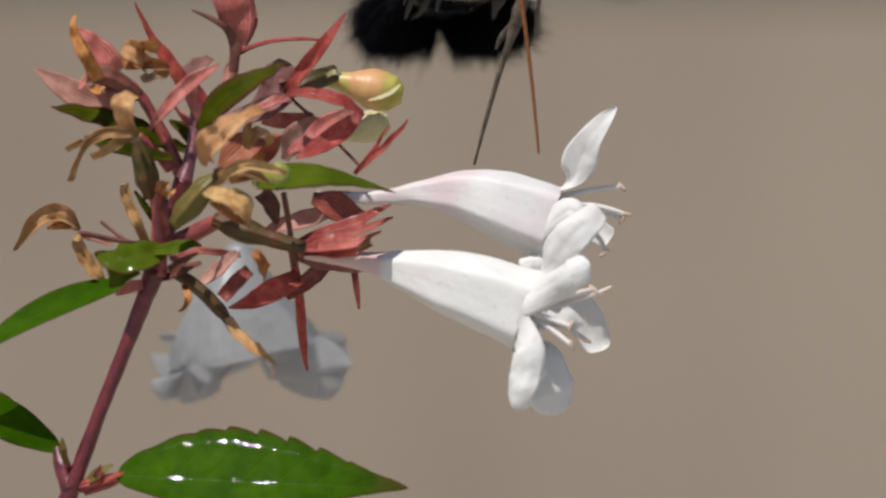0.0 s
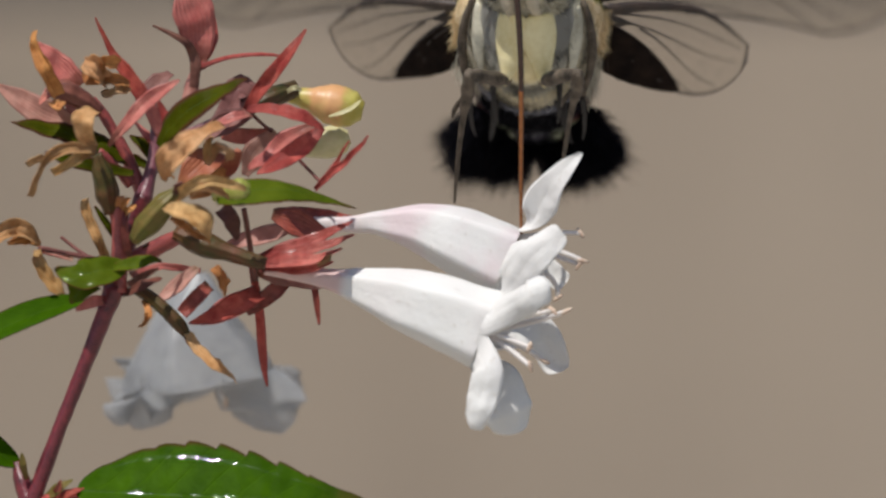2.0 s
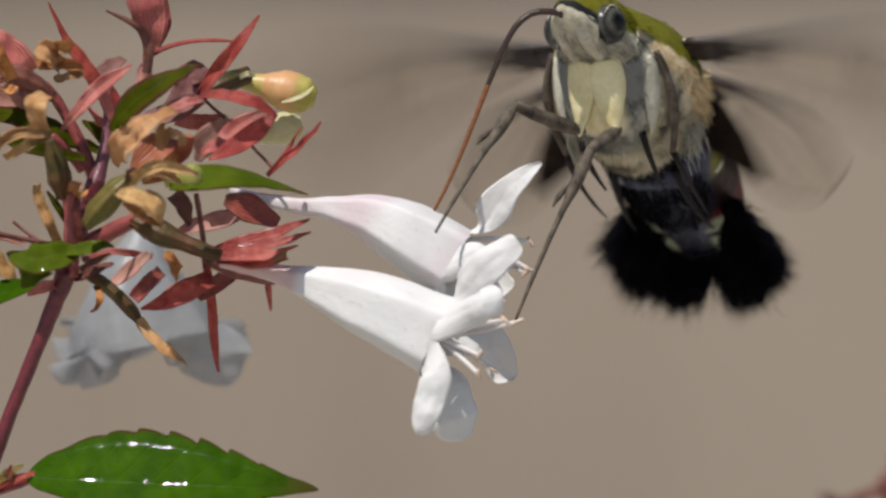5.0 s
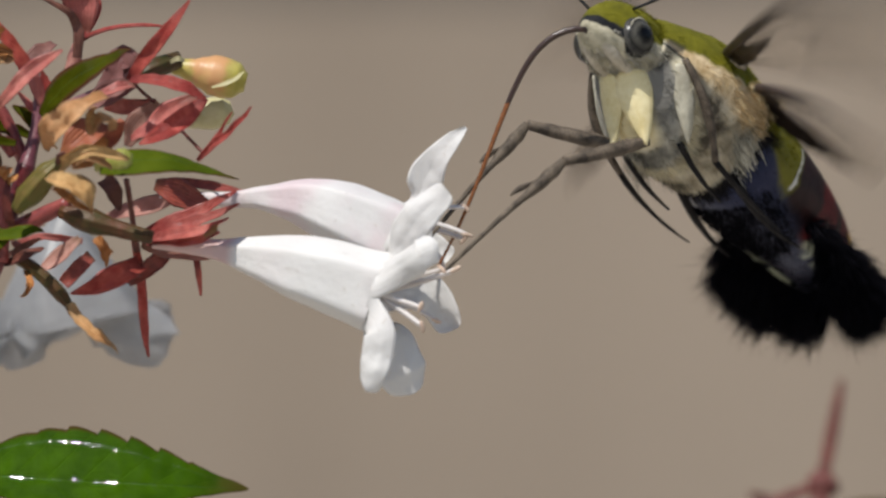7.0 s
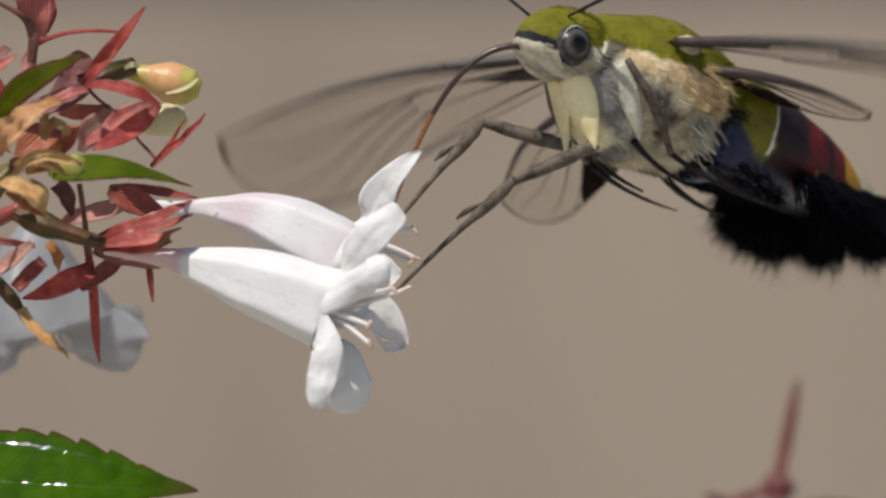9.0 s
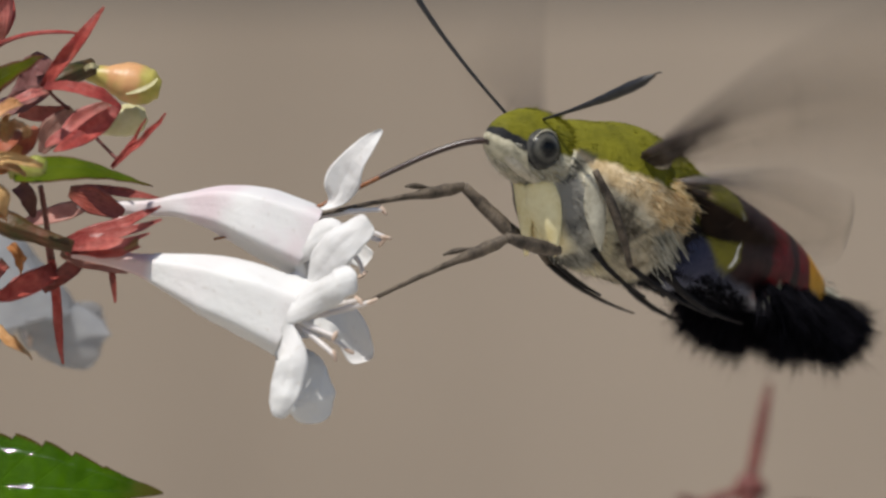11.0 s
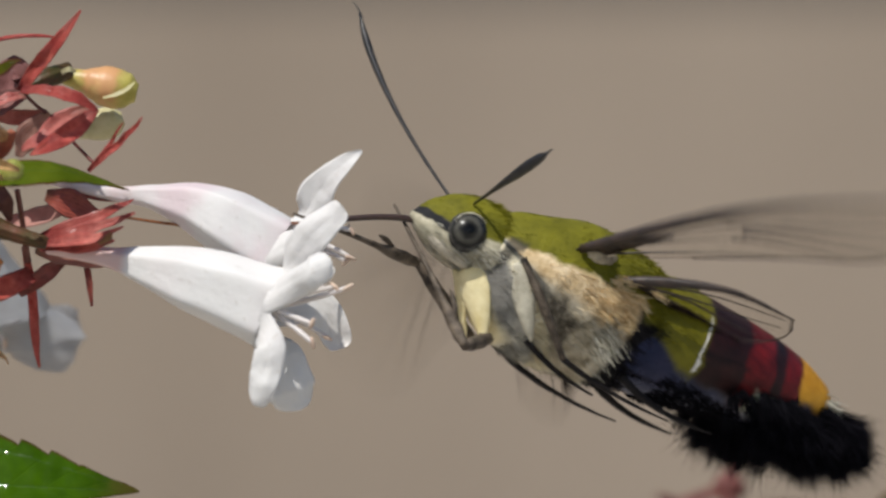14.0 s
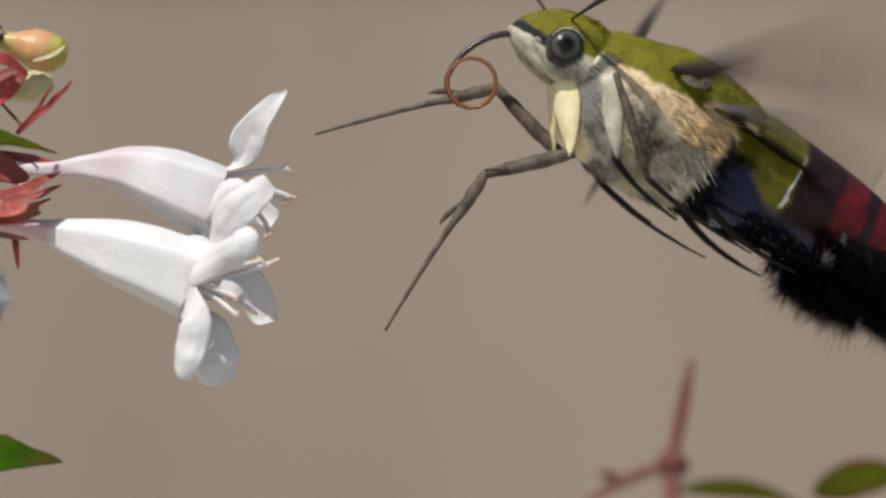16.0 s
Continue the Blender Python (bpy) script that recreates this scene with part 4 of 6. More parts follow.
def abdomen_paint():
    n = Nodes("moth_abdomen")
    ax = n.axes(n.coords())
    wob = n.math("MULTIPLY", n.math("SUBTRACT", n.noise(420, 3), 0.5), 0.0012)
    x, z = n.math("ADD", ax[0], wob), n.math("ADD", ax[2], wob)
    green = n.ramp(n.noise(600, 4), [(0.3, (0.098, 0.090, 0.005)), (0.7, (0.172, 0.155, 0.009))])
    black = n.ramp(n.noise(500, 3), [(0.3, (0.006, 0.006, 0.009)), (0.7, (0.022, 0.018, 0.024))])
    red = n.ramp(n.noise(700, 3), [(0.3, (0.045, 0.004, 0.005)), (0.7, (0.135, 0.008, 0.009))])
    dusk = n.ramp(n.noise(700, 3), [(0.3, (0.008, 0.0035, 0.004)), (0.7, (0.026, 0.007, 0.007))])
    gold = n.ramp(n.noise(700, 3), [(0.3, (0.46, 0.20, 0.010)), (0.7, (0.62, 0.31, 0.025))])
    top = n.mix(n.step(x, -0.0108, -0.0113), green, dusk)
    top = n.mix(n.step(x, -0.0144, -0.0149), top, red)
    top = n.mix(n.math("MULTIPLY", n.step(x, -0.0169, -0.0173), n.step(x, -0.0185, -0.0179)), top, dusk)
    top = n.mix(n.step(x, -0.0196, -0.0201), top, gold)
    line = n.math("MULTIPLY", n.step(x, -0.01058, -0.01068), n.step(x, -0.01096, -0.01086))
    line = n.math("MULTIPLY", line, n.math("MULTIPLY", n.step(z, 0.0030, 0.0022), n.step(z, -0.0020, -0.0014)))
    drop = n.math("ADD", z, n.math("MULTIPLY", n.step(x, -0.0066, -0.0100), 0.0015))
    drop = n.math("SUBTRACT", drop, n.math("MULTIPLY", n.step(x, -0.0165, -0.0205), 0.0022))
    dark = n.step(drop, -0.0002, -0.0010)
    col = n.mix(dark, top, black)
    n.link(n.mix(dark, (1.0, 1.0, 1.0), (0.30, 0.42, 1.0)), n.main.inputs["Specular Tint"])
    col = n.mix(line, col, (0.60, 0.58, 0.52))
    patch = n.math("MULTIPLY", n.step(z, -0.0004, -0.0008), n.step(z, -0.0024, -0.0019))
    patch = n.math("MULTIPLY", patch, n.step(n.math("ABSOLUTE", ax[1]), 0.0012, 0.0018))
    gap = n.step(n.math("ABSOLUTE", n.math("ADD", ax[0], 0.0185)), 0.0002, 0.0005)
    patch = n.math("MULTIPLY", n.math("MULTIPLY", patch, gap), n.math("MULTIPLY", n.step(x, -0.0158, -0.0164), n.step(x, -0.0217, -0.0210)))
    col = n.mix(patch, col, (0.42, 0.44, 0.31))
    n.finish(col, n.math("SUBTRACT", n.math("ADD", 0.30, n.math("MULTIPLY", n.noise(900, 2), 0.25)), n.math("MULTIPLY", dark, 0.14)), n.noise(1500, 3), 0.4, 0.00012, 0.22)
    n.link(n.math("ADD", 0.2, n.math("MULTIPLY", dark, 0.35)), n.main.inputs["Specular IOR Level"])
    return n.mat


def fur_paint(name, dark, light, rough=0.6, sheer=0.0):
    n = Nodes(name)
    geo = n.add("NewGeometry")
    col = n.ramp(geo.outputs["Random Per Island"], [(0.0, dark), (1.0, light)])
    return n.finish(col, rough, None, spec=0.12 if light[0] > 0.1 else 0.03, sheer=sheer)


def wing_paint():
    n = Nodes("wing_membrane")
    ax = n.axes(n.coords("UV"))
    rim = n.math("MAXIMUM", n.step(ax[0], 0.965, 0.985), n.step(ax[1], 0.955, 0.975))
    dust = n.math("MULTIPLY", n.step(n.noise(900, 3), 0.45, 0.8), 0.10)
    cover = n.math("ADD", n.math("MULTIPLY", rim, 0.55), n.math("ADD", dust, 0.10))
    clear = n.add("BsdfTransparent")
    clear.inputs[0].default_value = (0.97, 0.955, 0.93, 1)
    n.main.inputs["Base Color"].default_value = (0.085, 0.062, 0.045, 1)
    n.main.inputs["Roughness"].default_value = 0.25
    mx = n.add("MixShader")
    n.link(cover, mx.inputs[0])
    n.link(clear.outputs[0], mx.inputs[1])
    n.link(n.main.outputs[0], mx.inputs[2])
    n.link(mx.outputs[0], n.out.inputs["Surface"])
    return n.mat


def eye_paint():
    n = Nodes("moth_eye")
    ax = n.axes(n.coords())
    across = n.math("SUBTRACT", n.math("MULTIPLY", n.math("SUBTRACT", ax[0], 0.0084), 0.94), n.math("MULTIPLY", n.math("SUBTRACT", n.math("ABSOLUTE", ax[1]), 0.00175), 0.34))
    r = n.math("SQRT", n.math("ADD", n.math("POWER", across, 2.0), n.math("POWER", n.math("SUBTRACT", ax[2], 0.00038), 2.0)))
    r = n.math("ADD", r, n.math("MULTIPLY", n.math("SUBTRACT", n.noise(1500, 2), 0.5), 0.00035))
    col = n.ramp(n.math("MULTIPLY", r, 455.0), [(0.17, (0.002, 0.002, 0.002)), (0.26, (0.024, 0.023, 0.019)), (0.36, (0.078, 0.074, 0.06)), (0.45, (0.055, 0.052, 0.043)),
                                                (0.52, (0.015, 0.015, 0.013)), (0.58, (0.045, 0.043, 0.038)), (0.63, (0.07, 0.066, 0.058)), (0.68, (0.006, 0.006, 0.006))])
    spots = n.step(n.noise(1300, 2), 0.50, 0.62)
    col = n.mix(n.math("MULTIPLY", spots, 0.6), col, (0.010, 0.010, 0.010))
    return n.finish(col, 0.26, None, spec=0.2)


THORAX, BODY_FUR = thorax_paint("moth_thorax"), thorax_paint("moth_body_fur", True)
HEAD, ABDOMEN, EYE_SKIN = head_paint(), abdomen_paint(), eye_paint()
MEMBRANE = wing_paint()
VEIN = mottled("wing_vein", (0.014, 0.009, 0.006), (0.042, 0.025, 0.017), 900, 0.5, 0.2)
FRINGE = mottled("wing_fringe_brown", (0.006, 0.004, 0.003), (0.020, 0.012, 0.008), 700, 0.85, 0.5, 0, 0.08)
BLACK_FUR = fur_paint("fur_black", (0.002, 0.002, 0.003), (0.008, 0.0075, 0.010), 0.8)
GREEN_FUR = fur_paint("fur_olive", (0.105, 0.098, 0.004), (0.172, 0.158, 0.008), 0.6, 0.25)
CREAM_FUR = fur_paint("fur_cream", (0.64, 0.45, 0.21), (0.90, 0.77, 0.50), 0.6, 0.4)
WHITE_FUR = fur_paint("fur_white", (0.22, 0.205, 0.16), (0.68, 0.64, 0.52), 0.6, 0.3)
GOLD_FUR = fur_paint("fur_gold", (0.45, 0.22, 0.03), (0.72, 0.42, 0.08), 0.6, 0.3)
COXA = mottled("coxa_cream", (0.68, 0.56, 0.26), (0.82, 0.72, 0.42), 500, 0.7, 0.5)
WING_CAP = mottled("wing_cap_buff", (0.13, 0.10, 0.065), (0.52, 0.44, 0.31), 900, 0.8, 0.6)
HIP = mottled("hip_cream", (0.34, 0.31, 0.23), (0.60, 0.56, 0.43), 500, 0.7, 0.5)
LEG = mottled("leg_grey", (0.022, 0.017, 0.013), (0.15, 0.118, 0.086), 900, 0.65, 0.5, 0, 0.2)
LEG_DARK = mottled("leg_black", (0.005, 0.004, 0.004), (0.018, 0.015, 0.014), 900, 0.6, 0.4, 0, 0.15)
LEG_PALE = mottled("leg_pale", (0.40, 0.35, 0.26), (0.62, 0.56, 0.44), 900, 0.65, 0.5)
TONGUE_DARK = mottled("proboscis_dark", (0.010, 0.006, 0.005), (0.050, 0.022, 0.013), 500, 0.3, 0.2)
TONGUE = mottled("proboscis_brown", (0.085, 0.028, 0.008), (0.27, 0.092, 0.022), 500, 0.25, 0.2)
FEELER = mottled("antenna_dark", (0.004, 0.0036, 0.0034), (0.016, 0.014, 0.013), 900, 0.4, 0.5)

moth = thing("hawk_moth", (0, 0, 0), "hovering clear-winged hawk moth, olive, red and yellow with black tail tuft", "moth")
ROOT[moth] = Vector((0, 0, 0))


def mm(x, y, z):
    return Vector((x, y, z)) * MM


def girth(a, pinch):
    """How the lower half of a body draws in towards its keel."""
    return 1 - pinch * max(-math.sin(a), 0.0)


def hull(stations, n=40, m=32, lumps=0.00012, pinch=0.0):
    """A body round the length axis; stations: place, half width, height above, depth below (mm)."""
    bm = bmesh.new()
    rings = []
    rows = sorted((-s[0], *s[1:]) for s in stations)
    for i in range(n + 1):
        t = rows[0][0] + (rows[-1][0] - rows[0][0]) * i / n
        ry, up, dn = glide(rows, t)
        ring = []
        for j in range(m):
            a = 2 * math.pi * j / m
            p = mm(-t, max(ry, 0.05) * math.cos(a) * girth(a, pinch), (max(up, 0.05) if math.sin(a) > 0 else max(dn, 0.05)) * math.sin(a))
            ring.append(bm.verts.new(p + p.normalized() * lumps * noise.noise(p * 900)))
        rings.append(ring)
    for i in range(n):
        for j in range(m):
            k = (j + 1) % m
            bm.faces.new((rings[i][j], rings[i][k], rings[i + 1][k], rings[i + 1][j]))
    bm.faces.new(rings[0])
    bm.faces.new(rings[-1])
    return bm


THORAX_LINE = [(7.0, 2.5, 2.75, 2.4), (6.2, 3.0, 3.2, 3.3), (4.6, 3.9, 4.0, 5.1), (2.0, 5.0, 4.7, 5.7), (-1.0, 5.4, 5.5, 5.5), (-4.0, 5.1, 5.3, 5.2), (-7.0, 4.5, 4.6, 4.4), (-8.2, 3.8, 3.6, 3.6)]
ABDOMEN_LINE = [(-5.0, 4.3, 3.8, 4.4), (-8.5, 4.6, 4.7, 4.4), (-12.4, 4.6, 4.6, 3.6), (-16.6, 4.3, 4.4, 2.6), (-20.2, 3.6, 3.9, 1.8), (-23.0, 2.6, 2.9, 1.1), (-25.0, 1.3, 1.6, 0.5)]
HEAD_LINE = [(12.3, 0.25, 0.35, 0.2), (11.7, 0.9, 1.35, 0.65), (10.5, 1.6, 2.5, 1.3), (9.0, 2.25, 3.25, 1.6), (7.4, 2.7, 3.5, 1.8), (5.6, 2.9, 3.5, 2.3)]
part("thorax", hull(THORAX_LINE, pinch=0.24), THORAX, moth, "furry thorax, olive above and cream-white below")
abdomen = part("abdomen", hull(ABDOMEN_LINE), ABDOMEN, moth, "banded abdomen in olive, dark red, gold and black")
head = part("head", hull(HEAD_LINE, 28, 28), HEAD, moth, "olive head with white cheeks and a dark stripe")
feelers = []
for s in (1, -1):
    part("eye", ball(mm(8.4, 1.62 * s, 0.35), (1.56 * MM, 1.52 * MM, 1.52 * MM), None, (32, 24)), EYE_SKIN, head, "large grey compound eye with dark centre")
    ring = [mm(8.4 + 1.42 * math.cos(q), (2.30 + 0.08 * math.sin(q)) * s, 0.35 + 1.38 * math.sin(q)) for q in [radians(8 + 6.5 * k) for k in range(19)]]
    part("brow", tube(ring, [0.02 * MM, 0.06 * MM, 0.09 * MM, 0.06 * MM, 0.02 * MM], n=36, m=8, smooth=False, rough=0.3), HIP, head, "white brow above the eye")
    part("palp", tube([mm(7.2, 0.9 * s, -1.5), mm(9.6, 0.95 * s, -1.2), mm(11.6, 0.4 * s, -0.15)], [0.45 * MM, 0.6 * MM, 0.3 * MM], n=12, m=10, rough=0.1), LEG_PALE, head, "white furry palp")
    reach_out = mm(-0.3, 9.8, 3.5) if s > 0 else mm(10.4, -7.2, 11.0)
    foot = mm(8.8, 1.6 * s, 2.5)
    lean = mm(0.5, 0.3 * s, -0.7) if s > 0 else mm(0.9, -0.3, -1.0)
    feeler = part("antenna", tube([foot, foot + reach_out * 0.3 + lean * 0.6, foot + reach_out * 0.7 + lean, foot + reach_out],
                         [0.10 * MM, 0.11 * MM, 0.13 * MM, 0.17 * MM, 0.23 * MM, 0.31 * MM, 0.38 * MM, 0.41 * MM, 0.36 * MM, 0.10 * MM] if s > 0 else [0.11 * MM, 0.12 * MM, 0.13 * MM, 0.15 * MM, 0.19 * MM, 0.24 * MM, 0.28 * MM, 0.10 * MM], n=32, m=10, rough=0.1), FEELER, moth, "dark club-shaped antenna ending in a hook")
    feelers.append(feeler)
    end = foot + reach_out
    part("hook", tube([end - reach_out * 0.02, end + reach_out * 0.04 + mm(0, 0, 0.2), end + reach_out * 0.07 - mm(0, 0, 0.2)], [0.08 * MM, 0.05 * MM, 0.02 * MM], n=6, m=5), FEELER, feeler)



def fur(roots, ways, lengths, width, name, material, label="", on=None):
    """Many tapered hairs as one mesh of kind stuff."""
    verts, faces = [], []
    for p, w, ln in zip(roots, ways, lengths):
        side = w.cross(Vector((random.gauss(0, 1), random.gauss(0, 1), random.gauss(0, 1)))).normalized() * width * random.uniform(0.7, 1.3)
        sag = Vector((random.gauss(0, 1), random.gauss(0, 1), random.gauss(0, 1))) * ln * 0.06
        k = len(verts)
        verts += [p - side, p + side, p + w * ln * 0.7 + sag + side * 0.85, p + w * ln * 0.7 + sag - side * 0.85, p + w * ln + sag * 2.2]
        faces += [(k, k + 1, k + 2, k + 3), (k + 3, k + 2, k + 4)]
    me = bpy.data.meshes.new(name)
    me.from_pydata(verts, [], faces)
    return part(name, me, material, on or moth, label, kind="stuff")


def skin_fur(line, count, pick, length, lean, width, name, material, label="", on=None, clump=0.34, pinch=0.0):
    """Hairs standing on a body line, leaning backwards, where pick(x, y, z) in mm allows."""
    rows = sorted((-s[0], *s[1:]) for s in line)
    roots, ways, lens = [], [], []
    guard = 0
    while len(roots) < count and guard < count * 30:
        guard += 1
        t = random.uniform(rows[0][0] + 0.2, rows[-1][0] - 0.2)
        ry, up, dn = glide(rows, t)
        a = random.uniform(0, 2 * math.pi)
        y, z = ry * math.cos(a) * girth(a, pinch), (up if math.sin(a) > 0 else dn) * math.sin(a)
        if not pick(-t, y + random.gauss(0, 0.12), z + random.gauss(0, 0.12)):
            continue
        nor = Vector((0, math.cos(a) / ry, math.sin(a) / (up if math.sin(a) > 0 else dn))).normalized()
        way = (nor * (1 - lean) + Vector((-lean, 0, -0.15 * lean)) + Vector((random.gauss(0, 0.13), random.gauss(0, 0.13), random.gauss(0, 0.13)))).normalized()
        lock = noise.noise_vector(mm(-t, y, z) * 620)
        way = (way + lock * clump).normalized()
        roots.append(mm(-t, y, z) - nor * 0.00005)
        ways.append(way)
        lens.append(length * MM * random.uniform(0.6, 1.3) * (1 + 1.5 * clump * lock.z))
    return fur(roots, ways, lens, width * MM, name, material, label, on)


skin_fur(THORAX_LINE, 8000, lambda x, y, z: z > 0.9, 0.5, 0.86, 0.024, "back_fur", BODY_FUR, "olive fur", clump=0.08)
skin_fur(THORAX_LINE, 7000, lambda x, y, z: z < 0.9 and x < 5.0 and z + 0.1 + (4.8 - x) * 0.9 > 0, 0.85, 0.87, 0.028, "flank_fur", BODY_FUR, "peach and cream fur", pinch=0.24)
skin_fur(THORAX_LINE, 5000, lambda x, y, z: z < 0.9 and z + 0.1 + (4.8 - x) * 0.9 <= 0 and not (x > 2.6 and abs(y) < 2.0), 0.85, 0.84, 0.028, "breast_fur", BODY_FUR, "smooth grey-white fur", pinch=0.24)
skin_fur(HEAD_LINE, 3000, lambda x, y, z: z > 0.9, 0.55, 0.72, 0.024, "crown_fur", GREEN_FUR, on=head)
skin_fur(HEAD_LINE, 4000, lambda x, y, z: z < 0.1, 0.7, 0.80, 0.024, "cheek_fur", WHITE_FUR, on=head)
skin_fur(ABDOMEN_LINE, 3200, lambda x, y, z: -10.6 < x and z > (0.3 if x > -7 else -1.0), 0.4, 0.9, 0.022, "waist_fur", GREEN_FUR, on=abdomen, clump=0.06)
skin_fur(ABDOMEN_LINE, 2500, lambda x, y, z: z < -2.6 and -20 < x < -9, 0.7, 0.86, 0.03, "belly_fur", BLACK_FUR, "black belly fur", on=abdomen)


def tuft(name, count, root, spread, way, fan, length, width=0.035, label="black hair tuft", material=None, on=None, strands=0):
    """A brush of hairs from a patch; its hairs may gather in strands."""
    roots, ways, lens = [], [], []

    def aimed():
        o = Vector((random.gauss(0, spread[0]), random.gauss(0, spread[1]), random.gauss(0, spread[2])))
        w = Vector(way) + Vector((random.uniform(-1, 1) * fan[0], random.uniform(-1, 1) * fan[1], random.uniform(-1, 1) * fan[2]))
        return o, w.normalized(), random.triangular(0.62, 1.08, 0.9)
    locks = [aimed() for _ in range(strands)]
    for k in range(count):
        if locks:
            o, w, ln = locks[k % strands]
            o = o + Vector((random.gauss(0, 0.16), random.gauss(0, 0.16), random.gauss(0, 0.16)))
            w = (w + Vector((random.gauss(0, 0.055), random.gauss(0, 0.055), random.gauss(0, 0.055)))).normalized()
            ln *= random.triangular(0.7, 1.04, 1.0)
        else:
            o, w, ln = aimed()
        roots.append((Vector(root) + o) * MM)
        ways.append(w)
        lens.append(length * MM * ln)
    return fur(roots, ways, lens, width * MM, name, material or BLACK_FUR, label, on)


for s in (1, -1):
    tuft("side_tuft", 9000, (-19.4, 3.1 * s, -0.7), (1.5, 0.35, 0.35), (-0.20, 0.56 * s, -0.78), (0.40, 0.46, 0.46), 4.6, 0.035, on=abdomen, strands=130)
    tuft("tail_tuft", 8000, (-23.2, 1.3 * s, 0.2), (0.6, 0.7, 0.4), (-0.62, 0.62 * s, -0.60), (0.45, 0.55, 0.50), 4.8, 0.035, on=abdomen, strands=90)
    tuft("flank_fringe", 500, (-3.0, 4.4 * s, -2.4), (0.5, 0.35, 0.9), (-0.9, 0.05 * s, -0.5), (0.25, 0.12, 0.25), 1.3, 0.03, "shaggy pale fringe over the black waist", WHITE_FUR)
    tuft("gold_fur", 70, (-4.6, 4.6 * s, 0.7), (0.3, 0.15, 0.3), (-0.9, 0.1 * s, -0.2), (0.3, 0.2, 0.3), 0.6, 0.03, "golden hairs behind the wing", GOLD_FUR)
    tuft("white_tuft", 160, (-22.8, 2.0 * s, 0.8), (0.4, 0.3, 0.4), (-0.9, 0.5 * s, -0.1), (0.3, 0.3, 0.3), 1.3, 0.06, "small white hair tuft", WHITE_FUR, on=abdomen)
    tuft("wing_root_fur", 900, (-2.2, 5.0 * s, 0.6), (0.9, 0.15, 0.8), (-0.9, 0.25 * s, -0.3), (0.4, 0.3, 0.5), 1.6, 0.03, "shaggy pale fur below the wing root", CREAM_FUR, strands=40)
    part("wing_cap", ball(mm(-0.4, 4.55 * s, 2.7), (1.25 * MM, 0.6 * MM, 0.85 * MM), Euler((0.5 * s, 0.3, 0)).to_matrix(), (16, 12), 0.22), WING_CAP, moth, "pale buff scaly cap over the wing root")
    part("coxa", blade(mm(7.4, 1.0 * s, -1.7), mm(4.2, 1.4 * s, -6.2), 2.6 * MM, face=(0.75, 0.35 * s, -0.3), shape=(0.28, 0.85), thick=0.0004, cup=-0.25, crumple=0.00008, ragged=0.05), COXA, moth, "bright cream hip of the foreleg")
    # middle and hind legs, folded back
    part("middle_leg", tube([mm(4.9, 3.9 * s, 0.1), mm(2.8, 5.4 * s, -2.6), mm(-0.8, 4.0 * s, -5.2)], [0.24 * MM, 0.36 * MM, 0.24 * MM], n=18, m=10, rough=0.18), LEG, moth, "grey middle leg folded against the body")
    part("middle_hip", blade(mm(5.1, 3.5 * s, -0.3), mm(1.6, 3.1 * s, -4.9), 1.7 * MM, bend=mm(0.15, 0.35 * s, -0.1), face=(0.55, 0.8 * s, -0.25), shape=(0.35, 0.8), thick=0.0003, cup=-0.25, crumple=0.00006, ragged=0.05), HIP, moth, "pale wedge-shaped hip of the middle leg")
    part("middle_shin", tube([mm(-0.8, 4.0 * s, -5.2), mm(-5.0, 4.3 * s, -6.2), mm(-10.5, 3.9 * s, -5.8)], [0.24 * MM, 0.20 * MM, 0.14 * MM, 0.07 * MM], n=14, m=6, rough=0.15), LEG_DARK, moth)
    part("front_shin", tube([mm(1.6, 2.4 * s, -4.8), mm(-1.0, 2.4 * s, -6.1), mm(-4.9, 2.2 * s, -6.2)], [0.26 * MM, 0.2 * MM, 0.1 * MM], n=12, m=6, rough=0.15), LEG_DARK, moth)
    part("hind_leg", tube([mm(-6.4, 2.4 * s, -4.0), mm(-9.5, 2.6 * s, -5.6), mm(-14.6, 3.0 * s, -5.0)], [0.34 * MM, 0.28 * MM, 0.2 * MM, 0.08 * MM], n=16, m=8, rough=0.15), LEG_DARK, moth, "black hind leg trailing along the belly")

# forelegs in two rigid pieces that swing
FEMUR, SHANK = 6.6, 13.4
foreleg = {}
for s in (1, -1):
    leg = part("foreleg", tube([mm(0, 0, 0), mm(FEMUR * 0.5, 0.1, 0.15), mm(FEMUR, 0, 0)], [0.42 * MM, 0.56 * MM, 0.50 * MM, 0.36 * MM], n=16, m=10, rough=0.18), LEG, moth, "grey-brown jointed foreleg")
    shin = part("foreleg_shin", tube([mm(0, 0, 0), mm(SHANK * 0.2, 0.1, 0.15), mm(SHANK * 0.38, 0, -0.3), mm(SHANK, 0, 0)],
                                     [0.32 * MM, 0.48 * MM, 0.44 * MM, 0.24 * MM, 0.19 * MM, 0.16 * MM, 0.10 * MM], n=30, m=10, rough=0.2), LEG, moth, "slender grey-brown shin and foot")
    part("spur", tube([mm(SHANK * 0.2, 0.2, -0.3), mm(SHANK * 0.3, 0.2, -0.8), mm(SHANK * 0.36, 0.1, -0.8)], [0.10 * MM, 0.22 * MM, 0.08 * MM], n=8, m=6), LEG, shin)
    foreleg[s] = (leg, shin)

